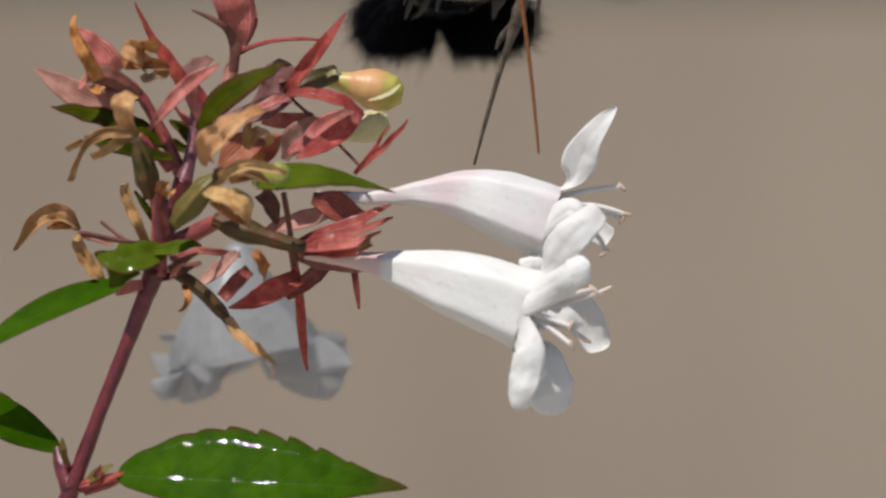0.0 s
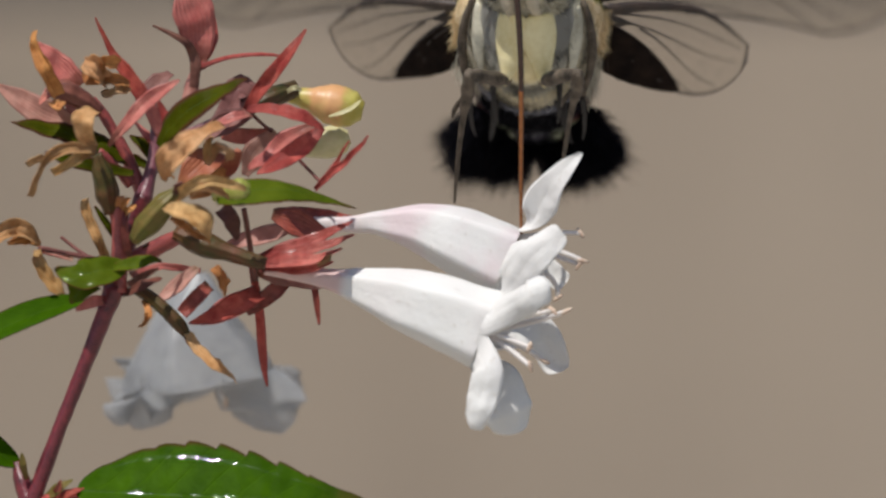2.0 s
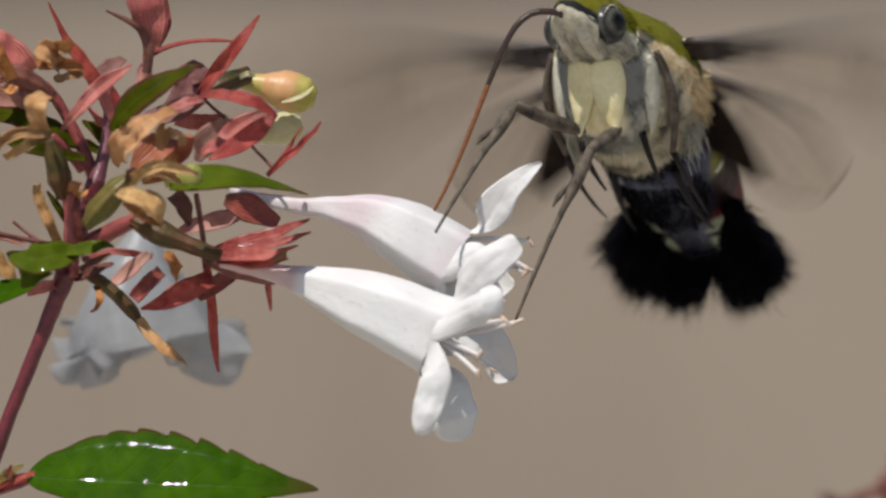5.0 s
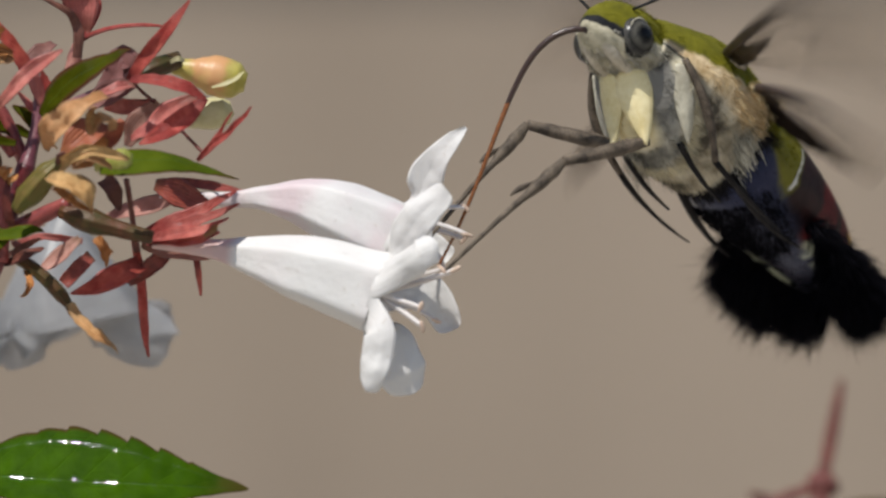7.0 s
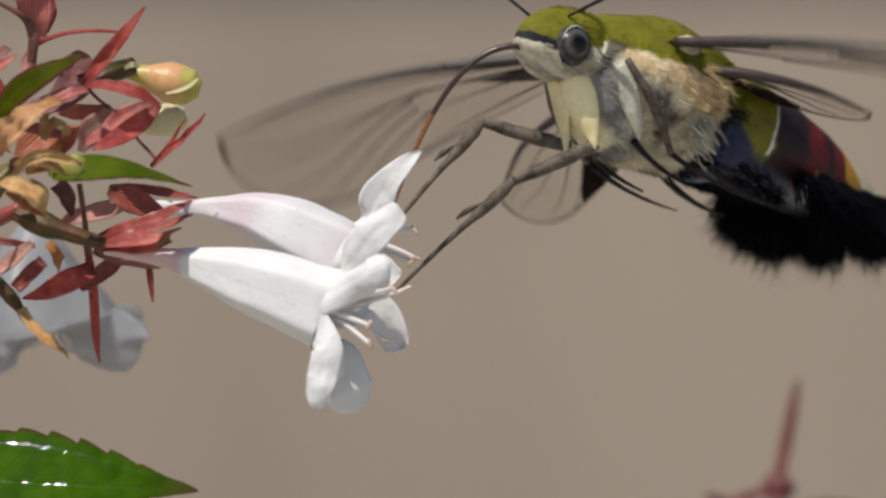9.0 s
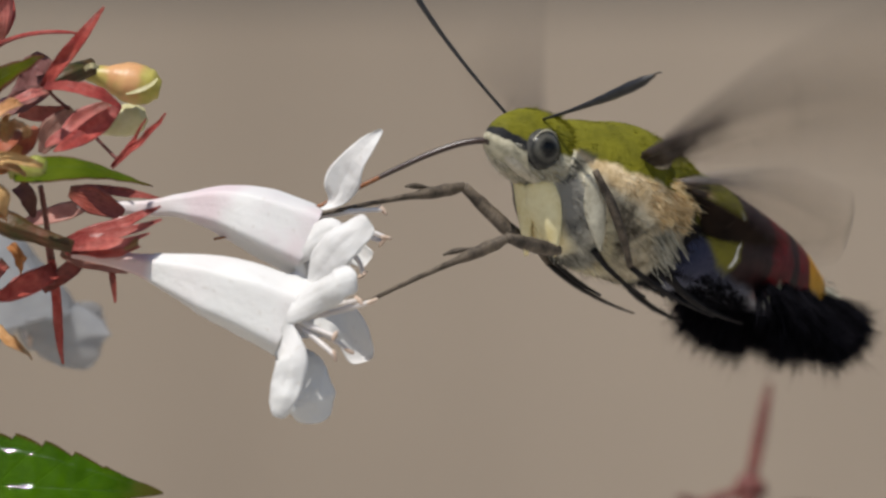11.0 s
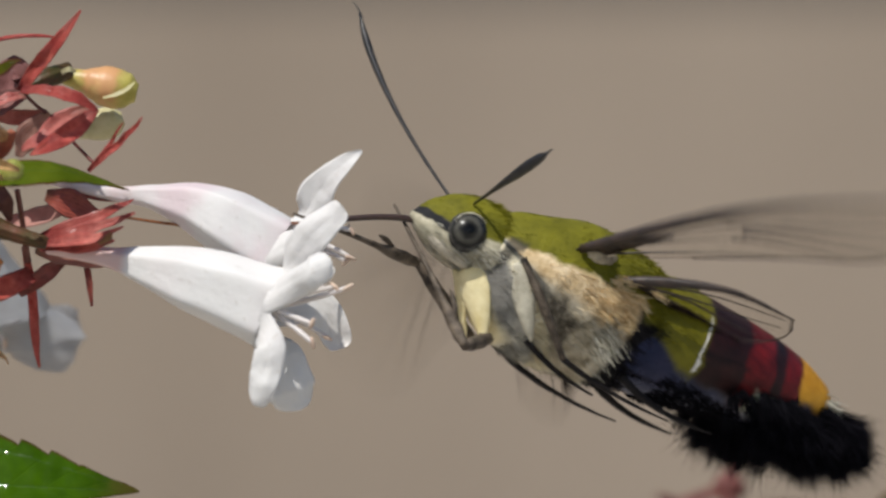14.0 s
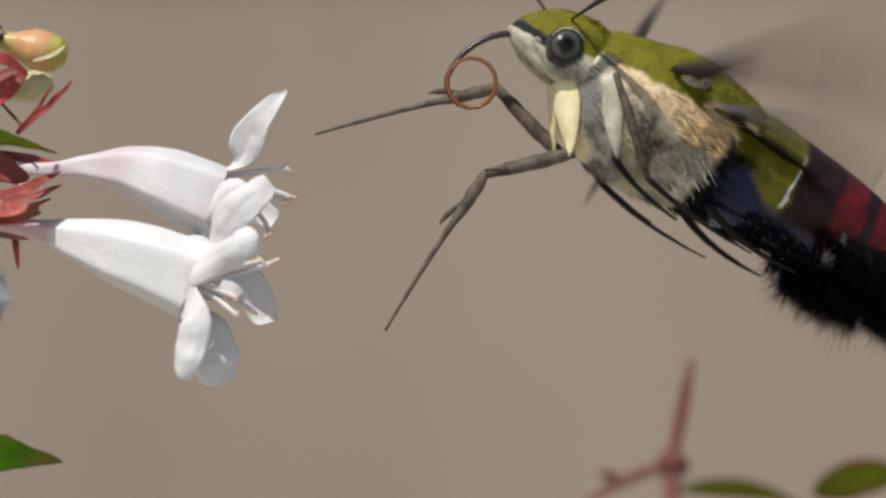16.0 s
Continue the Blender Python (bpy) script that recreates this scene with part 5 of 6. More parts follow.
# proboscis of short rigid links
LINKS, LINK = 28, 0.74
tongue = part("proboscis", tube([mm(12.2, 0, -0.1), mm(12.0, 0, -0.25), mm(11.6, 0, -0.4)], [0.22 * MM, 0.26 * MM, 0.2 * MM], n=4, m=8), TONGUE_DARK, moth, "long thin reddish-brown proboscis")
links = []
for k in range(LINKS):
    r = (0.24 - 0.15 * k / LINKS) * MM
    links.append(part("link", tube([mm(-0.02, 0, 0), mm(LINK * 0.5, 0, 0), mm(LINK + 0.16, 0, 0)], [r, r, r * 0.97], n=3, m=8, ends=False), TONGUE_DARK if k < LINKS * 0.36 else TONGUE, tongue, origin=(0, 0, 0)))


# wings: span along x, chord along y, in the wing's own space
def fore_edge(u):
    return -0.8 * math.sin(math.pi * u) + 2.6 * max(u - 0.35, 0) ** 2 / 0.4225


def rear_edge(u):
    grow = 1.3 + 7.6 * min(u / 0.66, 1.0) ** 0.85
    return fore_edge(u) + (grow * (1 if u < 0.66 else max(1 - ((u - 0.66) / 0.345) ** 2.2, 0.0) ** 0.62))


def hind_fore(u):
    return -0.5 * math.sin(math.pi * u) + 2.2 * max(u - 0.6, 0) ** 1.5 / 0.25


def hind_rear(u):
    grow = 1.2 + 5.4 * min(u / 0.6, 1.0) ** 0.8
    return hind_fore(u) + grow * (1 if u < 0.6 else max(1 - ((u - 0.6) / 0.405) ** 2.0, 0.0) ** 0.6)


def wing(name, span, fore, rear, rays, label):
    """One wing: membrane, thick front vein, rays, and the dark scaled root."""
    def on(u, v, lift=0.0):
        y = fore(u) + (rear(u) - fore(u)) * v
        return mm(span * u, y, 0.35 * math.sin(math.pi * min(u * 1.1, 1)) * (1 - v) - 0.25 * v * u + 0.05 * math.sin(v * 30) * u + lift)
    bm = bmesh.new()
    uvs = bm.loops.layers.uv.new("UVMap")
    nu, nv = 30, 20
    grid = [[(bm.verts.new(on(min(i / nu, 0.998), j / nv)), (i / nu, j / nv)) for j in range(nv + 1)] for i in range(nu + 1)]
    for i in range(nu):
        for j in range(nv):
            ring = (grid[i][j], grid[i][j + 1], grid[i + 1][j + 1], grid[i + 1][j])
            f = bm.faces.new([r[0] for r in ring])
            for lp, r in zip(f.loops, ring):
                lp[uvs].uv = r[1]
    w = part(name, bm, MEMBRANE, moth, label)
    front = [on(k / 12, 0.01) for k in range(13)]
    part("front_vein", tube(front, [0.34 * MM, 0.42 * MM, 0.36 * MM, 0.26 * MM, 0.16 * MM, 0.06 * MM], n=36, m=8, smooth=False), VEIN, w, "thick dark front vein")
    for k, (u0, v0, u1, v1) in enumerate(rays):
        way = [on(u0 + (u1 - u0) * q / 5, v0 + (v1 - v0) * (q / 5) ** 1.15, 0.02) for q in range(6)]
        part("vein", tube(way, [0.10 * MM, 0.075 * MM, 0.055 * MM, 0.035 * MM], n=15, m=5, smooth=False), VEIN, w)
    rim = [on(min(0.25 + 0.75 * q / 24, 0.998), 0.992) for q in range(25)]
    part("rear_rim", tube(rim, [0.08 * MM, 0.07 * MM, 0.07 * MM, 0.06 * MM], n=48, m=5, smooth=False), VEIN, w)
    part("wing_root", blade(mm(-0.9, 0.7, 0.1), mm(span * 0.26, 1.0, 0.12), 1.7 * MM, face=(0, 0, 1), shape=(0.25, 1.1), thick=0.00022, crumple=0.0002), VEIN, w, "dark scaly wing root")
    if name == "hindwing":
        part("inner_fringe", blade(mm(-0.5, 1.8, 0.0), on(0.62, 0.97), 3.4 * MM, face=(0, 0, 1), shape=(0.4, 0.8), thick=0.0003, crumple=0.0003), FRINGE, w, "dark brown inner margin")
    return w


FORE_RAYS = [(0.03, 0.12, 0.90, 0.10), (0.04, 0.2, 0.97, 0.42), (0.42, 0.26, 0.93, 0.62), (0.45, 0.34, 0.86, 0.90), (0.44, 0.45, 0.76, 0.99),
             (0.40, 0.55, 0.64, 0.99), (0.06, 0.4, 0.44, 0.55), (0.06, 0.3, 0.42, 0.26), (0.05, 0.7, 0.48, 0.98)]
HIND_RAYS = [(0.05, 0.15, 0.95, 0.25), (0.06, 0.3, 0.93, 0.55), (0.30, 0.4, 0.84, 0.9), (0.08, 0.45, 0.70, 0.98), (0.08, 0.6, 0.55, 0.98), (0.08, 0.75, 0.40, 0.98)]
wings = {}
for s in (1, -1):
    wings[s] = (wing("forewing", 27.0, fore_edge, rear_edge, FORE_RAYS, "long clear forewing with dark veins"),
                wing("hindwing", 12.8, hind_fore, hind_rear, HIND_RAYS, "short clear hindwing with a dark inner margin"))


# ---------- what moves ----------
TIMES = [0, 0.5, 1, 1.5, 2, 2.5, 3, 3.5, 6, 6.5, 7, 7.5, 8, 8.5, 9, 9.5, 12, 12.5, 13, 13.5, 14, 14.5, 15, 15.5, 16]
TICKS = [k / 10 for k in range(161)]
# way of the bud and of the big leaf in the view, with the sprig's sway
BUD_WAY = [
    (0, 0, 0), (0.5, -15, 15), (1, -36, 28), (1.5, -50, 34), (2, -70, 28), (2.5, -79, 34), (3, -87, 38), (3.5, -104, 23), (6, -206, -9),
    (6.5, -243, -20), (7, -277, -23), (7.5, -300, -15), (8, -315, -8), (8.5, -333, -8), (9, -358, -11), (9.5, -392, -17), (12, -433, 0),
    (12.5, -431, 8), (13, -434, 5), (13.5, -445, 5), (14, -470, -4), (14.5, -548, -41), (15, -431, -64), (15.5, -542, -31), (16, -594, -69)]
LEAF_WAY = [
    (0, 0, 0), (0.5, -15, 12), (1, -35, 19), (1.5, -52, 26), (2, -71, 24), (2.5, -79, 27), (3, -88, 28), (3.5, -104, 19), (6, -215, 2),
    (6.5, -253, 0), (7, -282, 2), (7.5, -306, 8), (8, -326, 12), (8.5, -346, 14), (9, -371, 5), (9.5, -394, 2), (12, -443, 17),
    (12.5, -444, 19), (13, -444, 14), (13.5, -458, 16), (14, -475, 6), (14.5, -539, -23), (15, -481, -43), (15.5, -567, -30), (16, -611, -47)]
# a mark on the lower and on the upper flower: its place in the view, and the flower's turn in degrees clockwise
LOW_WAY = [
    (0, 948, 717, 0), (0.5, 931, 731, 0.2), (1, 912.5, 737.5, 0.3), (1.5, 894, 744, 0.3), (2, 872.5, 752.5, 1.1), (2.5, 870, 747.5, 0.4), (3, 843, 778, 3.5),
    (3.5, 818, 786, 5.1), (6, 730, 734.5, 3.4), (6.5, 707.5, 701, 0.1), (7, 686.5, 685, -1.8), (7.5, 657.5, 709, 0.4), (8, 624, 740.5, 3.2), (8.5, 607, 735, 2.5),
    (9, 589.5, 714.5, 0.8), (9.5, 561.5, 716.5, 1.5), (12, 514.5, 738.5, 2.4), (12.5, 513.5, 729.5, 1.6), (13, 517.5, 723.5, 1), (13.5, 501.5, 729, 1.7), (14, 488.5, 711.5, 0.5),
    (14.5, 422, 672, -0.6), (15, 496, 666, 1.4), (15.5, 397.5, 692.5, 2.4), (16, 356, 665, 1.1)]
UP_WAY = [
    (0, 931, 329, 0), (0.5, 914, 348, 0.4), (1, 894, 372, 3), (1.5, 874, 383, 3.8), (2, 859, 397, 4.6), (2.5, 841, 439, 8.6), (3, 826, 477, 13.7),
    (3.5, 824, 416, 14), (6, 718, 384, 8.5), (6.5, 681, 369, 6.2), (7, 655, 352, 4.4), (7.5, 629, 377, 6.7), (8, 612, 374, 5.9), (8.5, 594, 374, 6.2),
    (9, 567, 383, 7.8), (9.5, 539, 374, 6.5), (12, 501, 358, 1.4), (12.5, 498, 363, 2.4), (13, 496, 364, 6.5), (13.5, 479, 380, 7.2), (14, 456, 372, 11.2),
    (14.5, 383, 289, 4.5), (15, 495, 285, -1), (15.5, 383, 334, 11.5), (16, 341, 291, 2.5)]
# the moth: place of its thorax in the view, heading, pitch, roll (degrees), depth (mm)
FLIGHT = [
    (0, 836, -152, 96, 9, 0, 12), (0.5, 872, -104, 96, 9, 0, 12), (1, 900, -38, 96, 11, 0, 12), (1.5, 920, -18, 91, 14, -1, 12),
    (2, 937, 36, 88, 15, -2, 12), (2.5, 954, 98, 85, 14, -3, 13), (3, 978, 113, 84, 18, -4, 14), (3.5, 1002, 113, 79, 21, -3, 14),
    (6, 1154, 170, 64, 26, 5, 13), (6.5, 1173, 169, 60, 27, 7, 12), (7, 1192, 175, 53, 27, 7, 11), (7.5, 1190, 160, 50, 24, 8, 11),
    (8, 1168, 144, 46, 22, 8, 11), (8.5, 1142, 137, 43, 20, 8, 11), (9, 1119, 153, 44, 17, 5, 11), (9.5, 1102, 192, 45, 16, 3, 11)]
FLIGHT_LATE = [
    (12, 1057, 436, 45, 21, -3, 8.5), (12.5, 1068, 452, 39, 22, -2, 8.5), (13, 1067, 454, 35, 21, -3, 8.5), (13.5, 1064, 476, 36, 19, -4, 8.5),
    (14, 978, 511, 26, 24, 1, 8.5), (14.5, 886, 353, 30, 27, -6, 8.5), (15, 1105, 172, 42, 38, 1, 8.5), (15.5, 1204, 76, 15, 41, -4, 8.5),
    (16, 1146, 199, 20, 30, 3, 8.5)]
# droop of the abdomen, degrees
DROOP = [(0, 8), (0.5, 7), (1, 9), (1.5, 9), (2, 6), (2.5, 6), (3, 6), (3.5, 6), (6, 12), (7, 11), (8, 9), (9, 7), (9.5, 5), (12, 3), (13, 3), (14, 1), (14.5, -3), (15, -3), (15.5, -1), (16, 2)]
# turn of the head towards the flower, and its lift, degrees
HEAD_TURN = [(0, 6, 0), (2, 8, 0), (3, 9, 0), (3.5, 10, 0), (6, 9, 2), (6.5, 2, -3), (7, 1, -4), (7.5, 5, -4), (8, 4, -6), (8.5, 0, -7), (9, 2, -5), (9.5, 2, -4),
             (12, 2, 2), (12.5, 2, -4), (13, 1, 1), (13.5, 2, 3), (14, 7, 3), (14.5, 4, 0), (15, 2, 0), (16, 1, -2)]
# the hanging flower: shift right and lift in plan steps, and swing to the side, degrees
HANG_SWAY = [(0, 0, 0, 0), (0.5, 0, -29, 2), (1, 0, -41, 3), (1.5, 0, -32, 3), (2, 0, -25, 3), (2.5, -8, 6, 4), (3, -20, 4, 7), (3.5, -30, 4, 4), (6, -16, 42, 0), (7, -30, 36, 0),
             (7.5, -24, 27, 0), (8, -14, 28, 1), (8.5, 0, 30, -1), (9, 0, 33, -2), (12, 0, 46, 0), (16, 0, 46, 0)]
# the back twig leans aside in the breeze: plan steps to the right
TWIG_SWAY = [(0, -48), (8, -48), (9, -36), (12.5, -18), (15, -16), (16, 0)]
# forelegs: knee and foot in the view
KNEE_FAR = [(0, 930, -20), (0.5, 850, -10), (1, 858, 0), (1.5, 828, 60), (2, 830, 130), (2.5, 812, 200), (3, 860, 230), (3.5, 850, 230),
            (6, 930, 165), (6.5, 920, 225), (7, 920, 215), (7.5, 910, 220), (8, 890, 225), (8.5, 860, 205), (9, 830, 205), (9.5, 830, 215),
            (12, 790, 360), (12.5, 830, 370), (13, 810, 385), (13.5, 810, 405), (14, 700, 400), (14.5, 640, 260), (15, 770, 120), (15.5, 820, 145), (16, 870, 135)]
FOOT_FAR = [(0, 840, 290), (0.5, 876, 135), (1, 878, 140), (1.5, 818, 200), (2, 806, 356), (2.5, 790, 395), (3, 885, 400), (3.5, 830, 330),
            (6, 800, 370), (6.5, 810, 420), (7, 785, 395), (7.5, 770, 420), (8, 760, 400), (8.5, 730, 375), (9, 700, 400), (9.5, 670, 365),
            (12, 595, 385), (12.5, 640, 402), (13, 635, 410), (13.5, 620, 430), (14, 600, 410), (14.5, 500, 320), (15, 480, 255), (15.5, 545, 295), (16, 520, 247)]
KNEE_NEAR = [(0, 980, -150), (0.5, 1035, -60), (1, 1040, 60), (1.5, 1030, 110), (2, 1025, 130), (2.5, 1000, 230), (3, 985, 260), (3.5, 1000, 230),
             (6, 1065, 290), (6.5, 1110, 165), (7, 1000, 285), (7.5, 1000, 310), (8, 1030, 210), (8.5, 930, 300), (9, 910, 320), (9.5, 900, 350),
             (12, 920, 445), (12.5, 960, 440), (13, 870, 450), (13.5, 860, 495), (14, 822, 612), (14.5, 740, 320), (15, 865, 150), (15.5, 1000, 75), (16, 850, 310)]
FOOT_NEAR = [(0, 950, 60), (0.5, 1076, 235), (1, 1060, 395), (1.5, 1010, 300), (2, 1000, 300), (2.5, 985, 330), (3, 970, 400), (3.5, 960, 430),
             (6, 890, 600), (6.5, 1060, 280), (7, 810, 460), (7.5, 765, 598), (8, 870, 385), (8.5, 720, 510), (9, 670, 550), (9.5, 660, 590),
             (12, 635, 520), (12.5, 695, 680), (13, 625, 470), (13.5, 605, 495), (14, 735, 432), (14.5, 550, 325), (15, 550, 305), (15.5, 690, 200), (16, 688, 580)]
# proboscis: two guiding points and its end, in the view
TONGUE_EARLY = [
    (0, 890, -280, 935, 40, 953, 240), (0.5, 966, 0, 968, 180, 982, 340), (1, 988, 0, 984, 160, 979, 330), (1.5, 975, 20, 972, 160, 972, 300),
    (2, 930, 100, 920, 250, 923, 400), (2.5, 905, 120, 895, 260, 855, 430), (3, 915, 150, 905, 290, 815, 470), (3.5, 910, 80, 880, 300, 760, 450)]
TONGUE_MID = [
    (6, 940, -60, 870, 250, 800, 380), (6.5, 960, -30, 890, 180, 820, 370), (7, 920, 40, 900, 250, 800, 440), (7.5, 900, 60, 890, 250, 770, 420),
    (8, 870, 30, 850, 200, 725, 390), (8.5, 830, 40, 820, 160, 720, 390), (9, 850, 80, 780, 160, 700, 400), (9.5, 850, 130, 790, 180, 640, 380)]
TONGUE_LATE = [
    (12, 770, 300, 590, 400, 330, 385), (12.5, 770, 318, 610, 385, 330, 392), (13, 770, 325, 580, 400, 330, 390), (13.5, 760, 340, 560, 415, 320, 400),
    (14, 650, 372, 500, 425, 290, 392), (14.5, 570, 225, 440, 320, 200, 310), (15, 800, 0, 740, 100, 520, 290), (15.5, 700, -200, 640, -20, 610, 140)]
# wings: way of the span in the view, way of the chord (right, down, back), beat (degrees)
NEAR_EARLY = [
    (0, 500, -100, 0, 1, .5, 20), (0.5, 480, -150, 0, 1, .5, 25), (1, 450, -150, 0, 1, .5, 25), (1.5, 420, -190, 0, .35, 1, 16), (2, 540, -140, -.2, .9, .4, 4),
    (2.5, 360, -230, .1, .35, 1, 16), (3, 650, -30, 0, .35, 1, 4), (3.5, 650, 55, -.3, 1, .2, 2)]
NEAR_MID = [
    (6, 600, 20, -.1, .6, .8, 6), (6.5, 330, -100, 0, .5, .8, 35), (7, 200, -120, .3, .6, .8, 14), (7.5, 220, -150, .3, .6, .8, 16), (8, 250, -130, .3, .5, .8, 14),
    (8.5, 440, -110, .2, .5, .8, 8), (9, 600, 40, 0, .15, 1, 5), (9.5, 470, -60, 0, .35, 1, 16)]
NEAR_LATE = [
    (12, 540, -350, .4, .8, .4, 6), (12.5, 520, -170, 0, .4, .9, 12), (13, 240, -60, .5, .8, .3, 10), (13.5, 450, -75, 0, .3, 1, 16), (14, 570, -110, .1, .45, .9, 8),
    (14.5, 330, 60, -.3, 1, .3, 40), (15, 460, 90, 0, .5, .8, 35), (15.5, 150, 260, -.6, .4, .4, 25), (16, 480, -30, 0, .4, .9, 40)]
FAR_EARLY = [
    (0, -500, -100, 0, 1, .5, 20), (0.5, -480, -150, 0, 1, .5, 25), (1, -450, -150, 0, 1, .5, 25), (1.5, -420, -190, 0, .35, 1, 16), (2, -500, -140, .2, .9, .4, 4),
    (2.5, -330, -230, -.1, .35, 1, 16), (3, -330, -80, 0, .6, .8, 28), (3.5, -560, -10, .3, 1, .3, 5)]
FAR_MID = [
    (6, -640, 60, .2, 1, .1, 4), (6.5, -250, 40, .2, 1, .5, 35), (7, 60, -300, -.5, .4, .8, 35), (7.5, -330, -140, 0, .5, .8, 38), (8, -645, 178, .1, .5, .9, 3),
    (8.5, -655, 180, .2, 1, .2, 2), (9, -660, 92, .2, 1, .4, 4), (9.5, -300, 50, .3, 1, .4, 35)]
FAR_LATE = [
    (12, 160, -455, .06, .05, 1, 5), (12.5, -350, -150, 0, .6, .8, 40), (13, -640, -74, .1, .4, 1, 5), (13.5, -350, 0, 0, .6, .8, 40), (14, -330, -60, .1, 1, .5, 40),
    (14.5, -100, -250, -.3, .5, .8, 40), (15, 150, -230, -.4, .4, .8, 22), (15.5, 150, -230, -.4, .4, .8, 22), (16, 150, -200, -.4, .4, .8, 14)]


def view_spot(x, y, d, t):
    """A place in the view at t seconds, d mm behind the flowers."""
    sx, sy = glide(PAN, t)
    return spot(x - sx, y - sy, d)


def swing(rest, to, degrees):
    """The move that takes the place rest to the place to and turns about it, in the plane of the view."""
    return Matrix.Translation(to) @ Matrix.Rotation(radians(degrees), 4, "Y") @ Matrix.Translation(-Vector(rest))


def sprig_move(t):
    bx, by = glide(BUD_WAY, t)
    lx, ly = glide(LEAF_WAY, t)
    sx, sy = glide(PAN, t)
    return swing(spot(707, 176), spot(707 + bx - sx, 176 + by - sy), math.degrees(math.atan2(bx - lx, 680)))


def moth_pose(t):
    x, y, a, th, ph, d = glide(FLIGHT + FLIGHT_LATE, t)
    a, th, ph = radians(a), radians(th), radians(ph)
    f = Vector((-math.cos(a) * math.cos(th), -math.sin(a) * math.cos(th), math.sin(th)))
    l0 = Vector((math.sin(a), -math.cos(a), 0))
    u0 = f.cross(l0)
    left = l0 * math.cos(ph) + u0 * math.sin(ph)
    up = f.cross(left)
    m = Matrix((f, left, up)).transposed().to_4x4()
    return Matrix.Translation(view_spot(x, y, d, t)) @ m


def head_pose(t):
    """The head's turn in the moth's space, about its neck."""
    neck = mm(6.0, 0, 0.3)
    turn, lift = glide(HEAD_TURN, t)
    return Matrix.Translation(neck) @ Matrix.Rotation(radians(-turn), 4, "Z") @ Matrix.Rotation(radians(-lift), 4, "Y") @ Matrix.Translation(-neck)


def aim(at, way, upward):
    """The pose at a place whose x axis runs along way, with y leaning to upward."""
    x = way.normalized()
    y = (upward - x * upward.dot(x)).normalized()
    return Matrix.Translation(at) @ Matrix((x, y, x.cross(y))).transposed().to_4x4()


def reach(start, goal, length, toward):
    """The way of a rigid limb from start towards goal as seen in the view; what is left of its length goes along the depth."""
    flat = Vector((goal.x - start.x, 0, goal.z - start.z))
    if flat.length > length * 0.98:
        return flat.normalized()
    flat.y = toward * math.sqrt(length * length - flat.length_squared)
    return flat.normalized()


def tongue_angles(t, base):
    """The headings of the links in the plane of the view, from the guiding points at a row's time."""
    if t >= 16:
        out, turned = [], 0.0
        for k in range(LINKS):
            s = k / LINKS * 520
            turned += (64 / 144 if s < 144 else 120 / 92 if s < 236 else 348 / 270) * 520 / LINKS
            out.append(radians(177 + turned))
        return out
    rows = {r[0]: r for r in TONGUE_EARLY + TONGUE_MID + TONGUE_LATE}
    r = rows[t]
    c = [base] + [view_spot(r[k], r[k + 1], 0, t) for k in (1, 3, 5)]
    fine = [curve_point(c, k / 60) for k in range(61)]
    out, k = [], 0
    total = 0.0
    lengths = [(b - a).length for a, b in zip(fine, fine[1:])]
    for i in range(LINKS):
        want = (i + 0.5) * LINK * MM
        while k < 59 and total + lengths[k] < want:
            total += lengths[k]
            k += 1
        v = fine[k + 1] - fine[k]
        ang = math.atan2(v.z, v.x) % (2 * math.pi)
        out.append(ang + (2 * math.pi if ang < radians(60) else 0))
    return out


def wing_pose(rows, t, s):
    """A wing's turn in the moth's space at a row's time."""
    _, dx, dy, cx, cy, cd, _ = next(r for r in rows if r[0] == t)
    flat = Vector((dx, 0, -dy))
    full = 675.0
    depth = math.sqrt(max(full * full - flat.length_squared, 0)) * (-1 if s > 0 else 1)
    if t < 4:
        depth = abs(depth) * 0.5
    span = Vector((dx, depth, -dy)).normalized()
    chord = Vector((cx, cd, -cy))
    m = aim(Vector((0, 0, 0)), span, chord)
    return (moth_pose(t).to_3x3().transposed() @ m.to_3x3()).to_quaternion()


def wing_rows(rows, s, hinge, fold, drop):
    """Rows at every thirtieth of a second: from beat to beat, swinging faster where the wing blurs."""
    keys = [(t, wing_pose(rows, t, s), r[6]) for t, r in zip(TIMES, rows)]
    out = []
    swing_axis = Vector((1, 0, 0))
    for k in range(481):
        t = k / 30
        i = max(j for j in range(len(keys) - 1) if keys[j][0] <= t + 1e-6) if t < 16 else len(keys) - 2
        (ta, qa, ba), (tb, qb, bb) = keys[i], keys[i + 1]
        u = (t - ta) / (tb - ta)
        beats = max(round((tb - ta) * 6), 1)
        q = qa.slerp(qb, u)
        amp = ba + (bb - ba) * u + 24 * math.sin(math.pi * u) ** 2
        ang = radians(amp) * math.sin(2 * math.pi * beats * u)
        q = Matrix.Rotation(ang, 3, swing_axis).to_quaternion() @ q
        m = q.to_matrix().to_4x4() @ pose(0, 0, 0, 0, drop, fold * glide([(0, 0.5), (3.5, 0.5), (6, 1), (16, 1)], t)[0])
        out.append((t, Matrix.Translation(hinge) @ m))
    return out


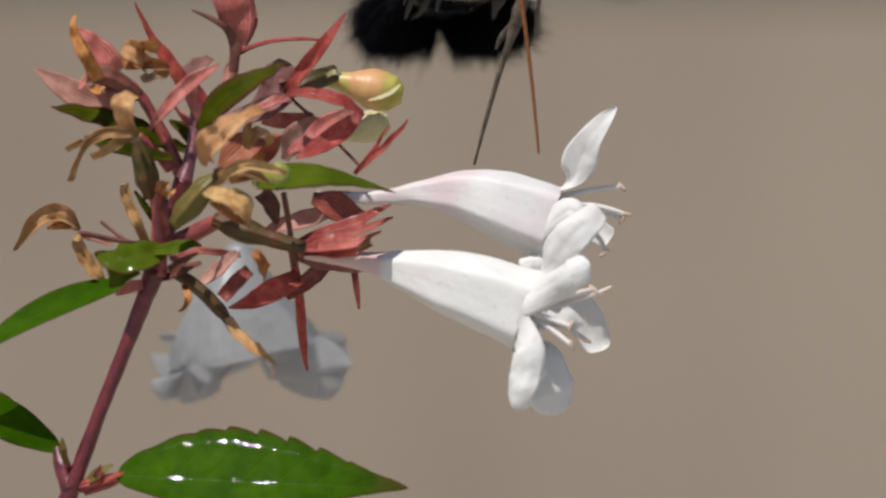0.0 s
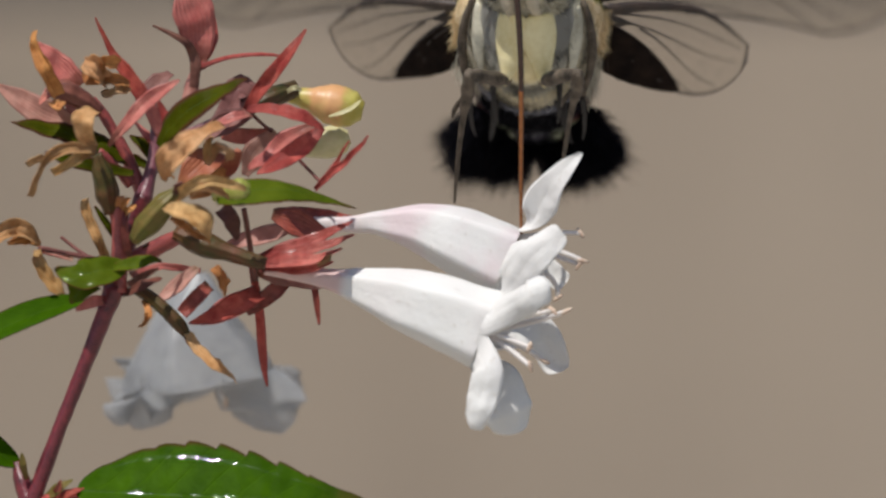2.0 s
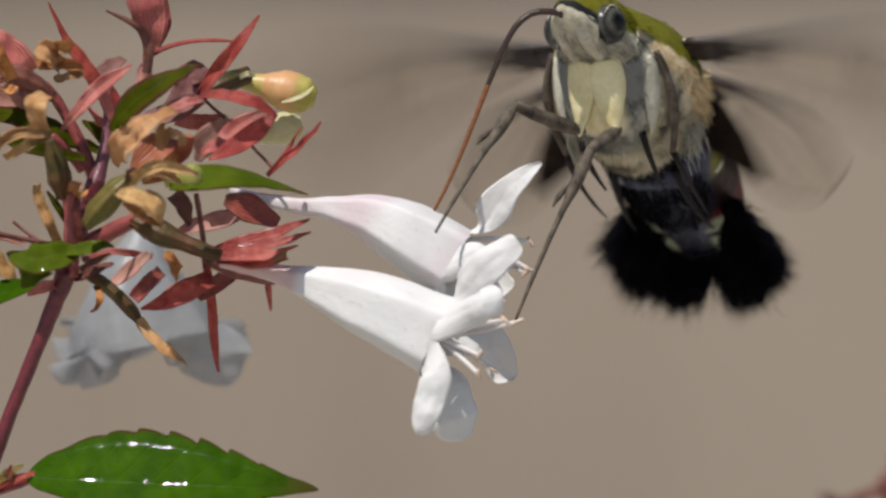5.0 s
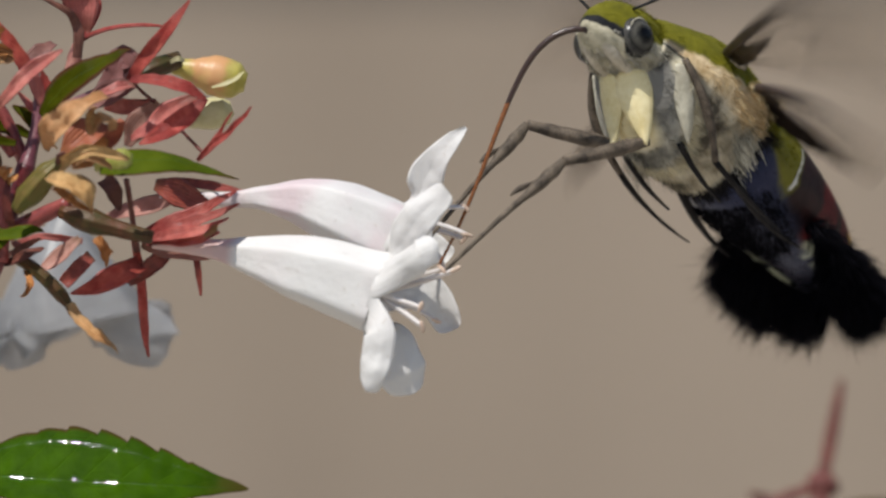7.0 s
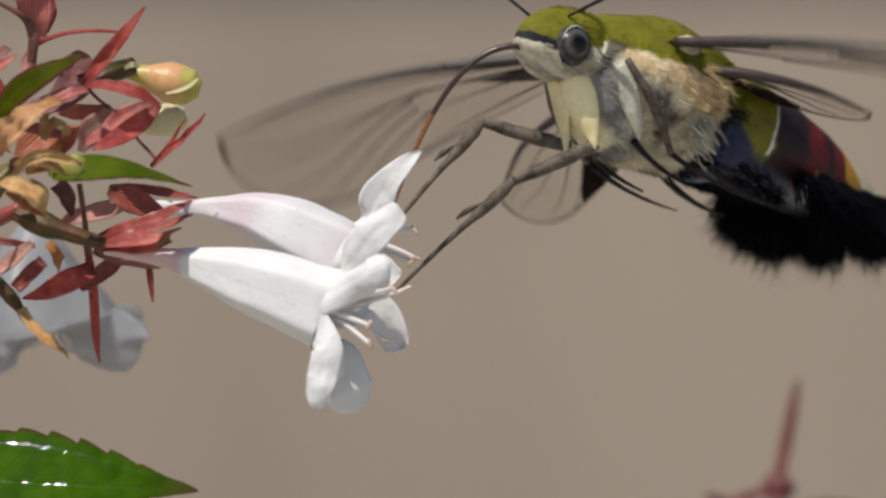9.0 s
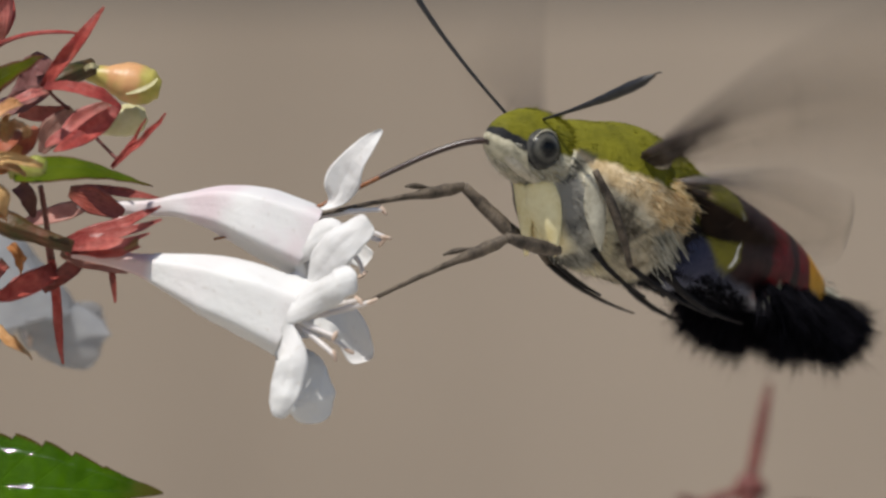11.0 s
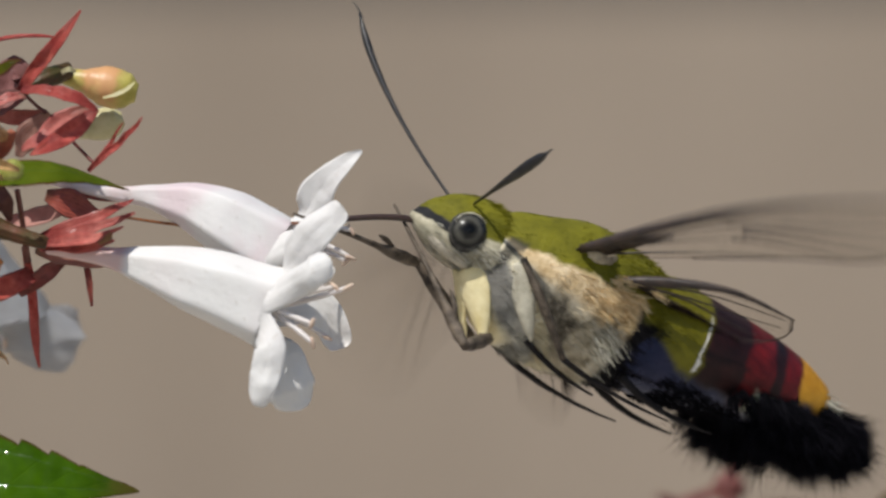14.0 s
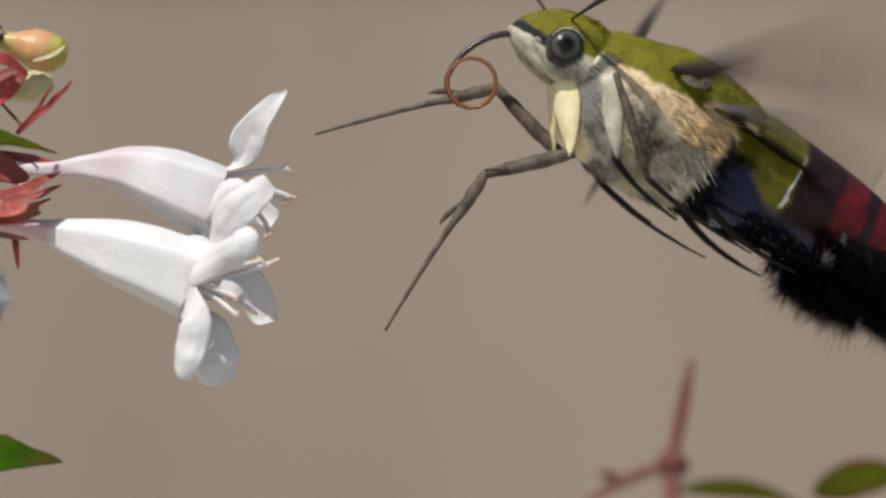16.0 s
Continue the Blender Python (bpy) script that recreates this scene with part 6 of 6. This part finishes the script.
def motions():
    # the sprig sways; its flowers nod and its big leaf dips
    walk(sprig, [(t, sprig_move(t) @ Matrix.Translation(ROOT[sprig])) for t in TIMES])
    for ob, way in ((low_flower, LOW_WAY), (up_flower, UP_WAY)):
        rest = spot(way[0][1], way[0][2])
        rows = []
        for t in TICKS:
            x, y, turn = glide(way, t)
            sx, sy = glide(PAN, t)
            there = swing(rest, spot(x - sx, y - sy), turn) @ Matrix.Translation(ROOT[ob])
            rows.append((t, (sprig_move(t) @ Matrix.Translation(ROOT[sprig])).inverted() @ there))
        walk(ob, rows)
    at = ROOT[hang_flower] - ROOT[sprig]
    rows = []
    for t in TIMES:
        right, lift, turn = glide(HANG_SWAY, t)
        rows.append((t, Matrix.Translation(at + bow(right, -lift)) @ Matrix.Rotation(radians(turn), 4, "Y") @ Matrix.Rotation(radians(6), 4, "X")))
    walk(hang_flower, rows)
    rows = []
    for t in TIMES:
        lx, ly = glide(LEAF_WAY, t)
        sx, sy = glide(PAN, t)
        here = (sprig_move(t) @ Matrix.Translation(ROOT[sprig])).inverted()
        tip = spot(720, 863, -4)
        goal = tip + Vector(((lx - sx) * STEP, 0, -(ly - sy) * STEP))
        base = sprig_move(t) @ ROOT[big_leaf]
        v0, v1 = tip - ROOT[big_leaf], goal - base
        turn = math.degrees(math.atan2(-v1.z, v1.x) - math.atan2(-v0.z, v0.x)) * glide([(0, 1), (3.5, 1), (6, 0.15), (16, 0.15)], t)[0]
        rows.append((t, here @ Matrix.Translation(goal) @ Matrix.Rotation(radians(turn), 4, "Y") @ Matrix.Translation(-v0)))
    walk(big_leaf, rows)
    walk(back_twig, [(t, Matrix.Translation(ROOT[back_twig] + bow(glide(TWIG_SWAY, t)[0], 0))) for t in TICKS])
    # the moth hovers from flower to flower
    walk(moth, [(t, moth_pose(t)) for t in TICKS])
    waist = mm(-6.5, 0, 0)
    walk(abdomen, [(t, Matrix.Translation(waist) @ Matrix.Rotation(radians(-glide(DROOP, t)[0]), 4, "Y") @ Matrix.Translation(-waist)) for t in TICKS])
    for s, knees, feet in ((1, KNEE_NEAR, FOOT_NEAR), (-1, KNEE_FAR, FOOT_FAR)):
        upper, lower = [], []
        for t in TICKS:
            m = moth_pose(t)
            start = m @ mm(4.0, 1.3 * s, -5.7)
            goal = view_spot(*glide(knees, t), 0, t)
            way = reach(start, goal, FEMUR * MM, -1)
            knee = start + way * FEMUR * MM
            foot = view_spot(*glide(feet, t), 0, t)
            down = reach(knee, foot, SHANK * MM, 1 if t < 4 else (-0.5 if knee.y > 0 else 0.5))
            inv = m.inverted()
            upper.append((t, inv @ aim(start, way, Vector((0, 1, 0.2)))))
            lower.append((t, inv @ aim(knee, down, Vector((0, 1, 0.2)))))
        walk(foreleg[s][0], upper)
        walk(foreleg[s][1], lower)
    for ob in (head, tongue, *feelers):
        walk(ob, [(t, head_pose(t)) for t in TICKS])
    shapes = [(t, *tongue_angles(t, moth_pose(t) @ head_pose(t) @ mm(11.9, 0, -0.2))) for t in TIMES]
    rows = [[] for _ in links]
    for t in TICKS:
        m = moth_pose(t) @ head_pose(t)
        inv = m.inverted()
        p = m @ mm(11.9, 0, -0.2)
        sink = (0.0024 - p.y) / (LINKS * LINK * MM)
        sink = max(-0.7, min(0.7, sink))
        c = math.sqrt(1 - sink * sink)
        for k, ang in enumerate(glide(shapes, t)):
            v = Vector((math.cos(ang) * c, sink, math.sin(ang) * c))
            rows[k].append((t, inv @ aim(p, v, Vector((0, 1, 0)))))
            p = p + v * LINK * MM
    for ob, r in zip(links, rows):
        walk(ob, r)
    for s, table in ((1, NEAR_EARLY + NEAR_MID + NEAR_LATE), (-1, FAR_EARLY + FAR_MID + FAR_LATE)):
        walk(wings[s][0], wing_rows(table, s, mm(1.4, 4.9 * s, 2.4), 0, 0))
        walk(wings[s][1], wing_rows(table, s, mm(-2.4, 4.7 * s, 1.6), 32, 4))


motions()
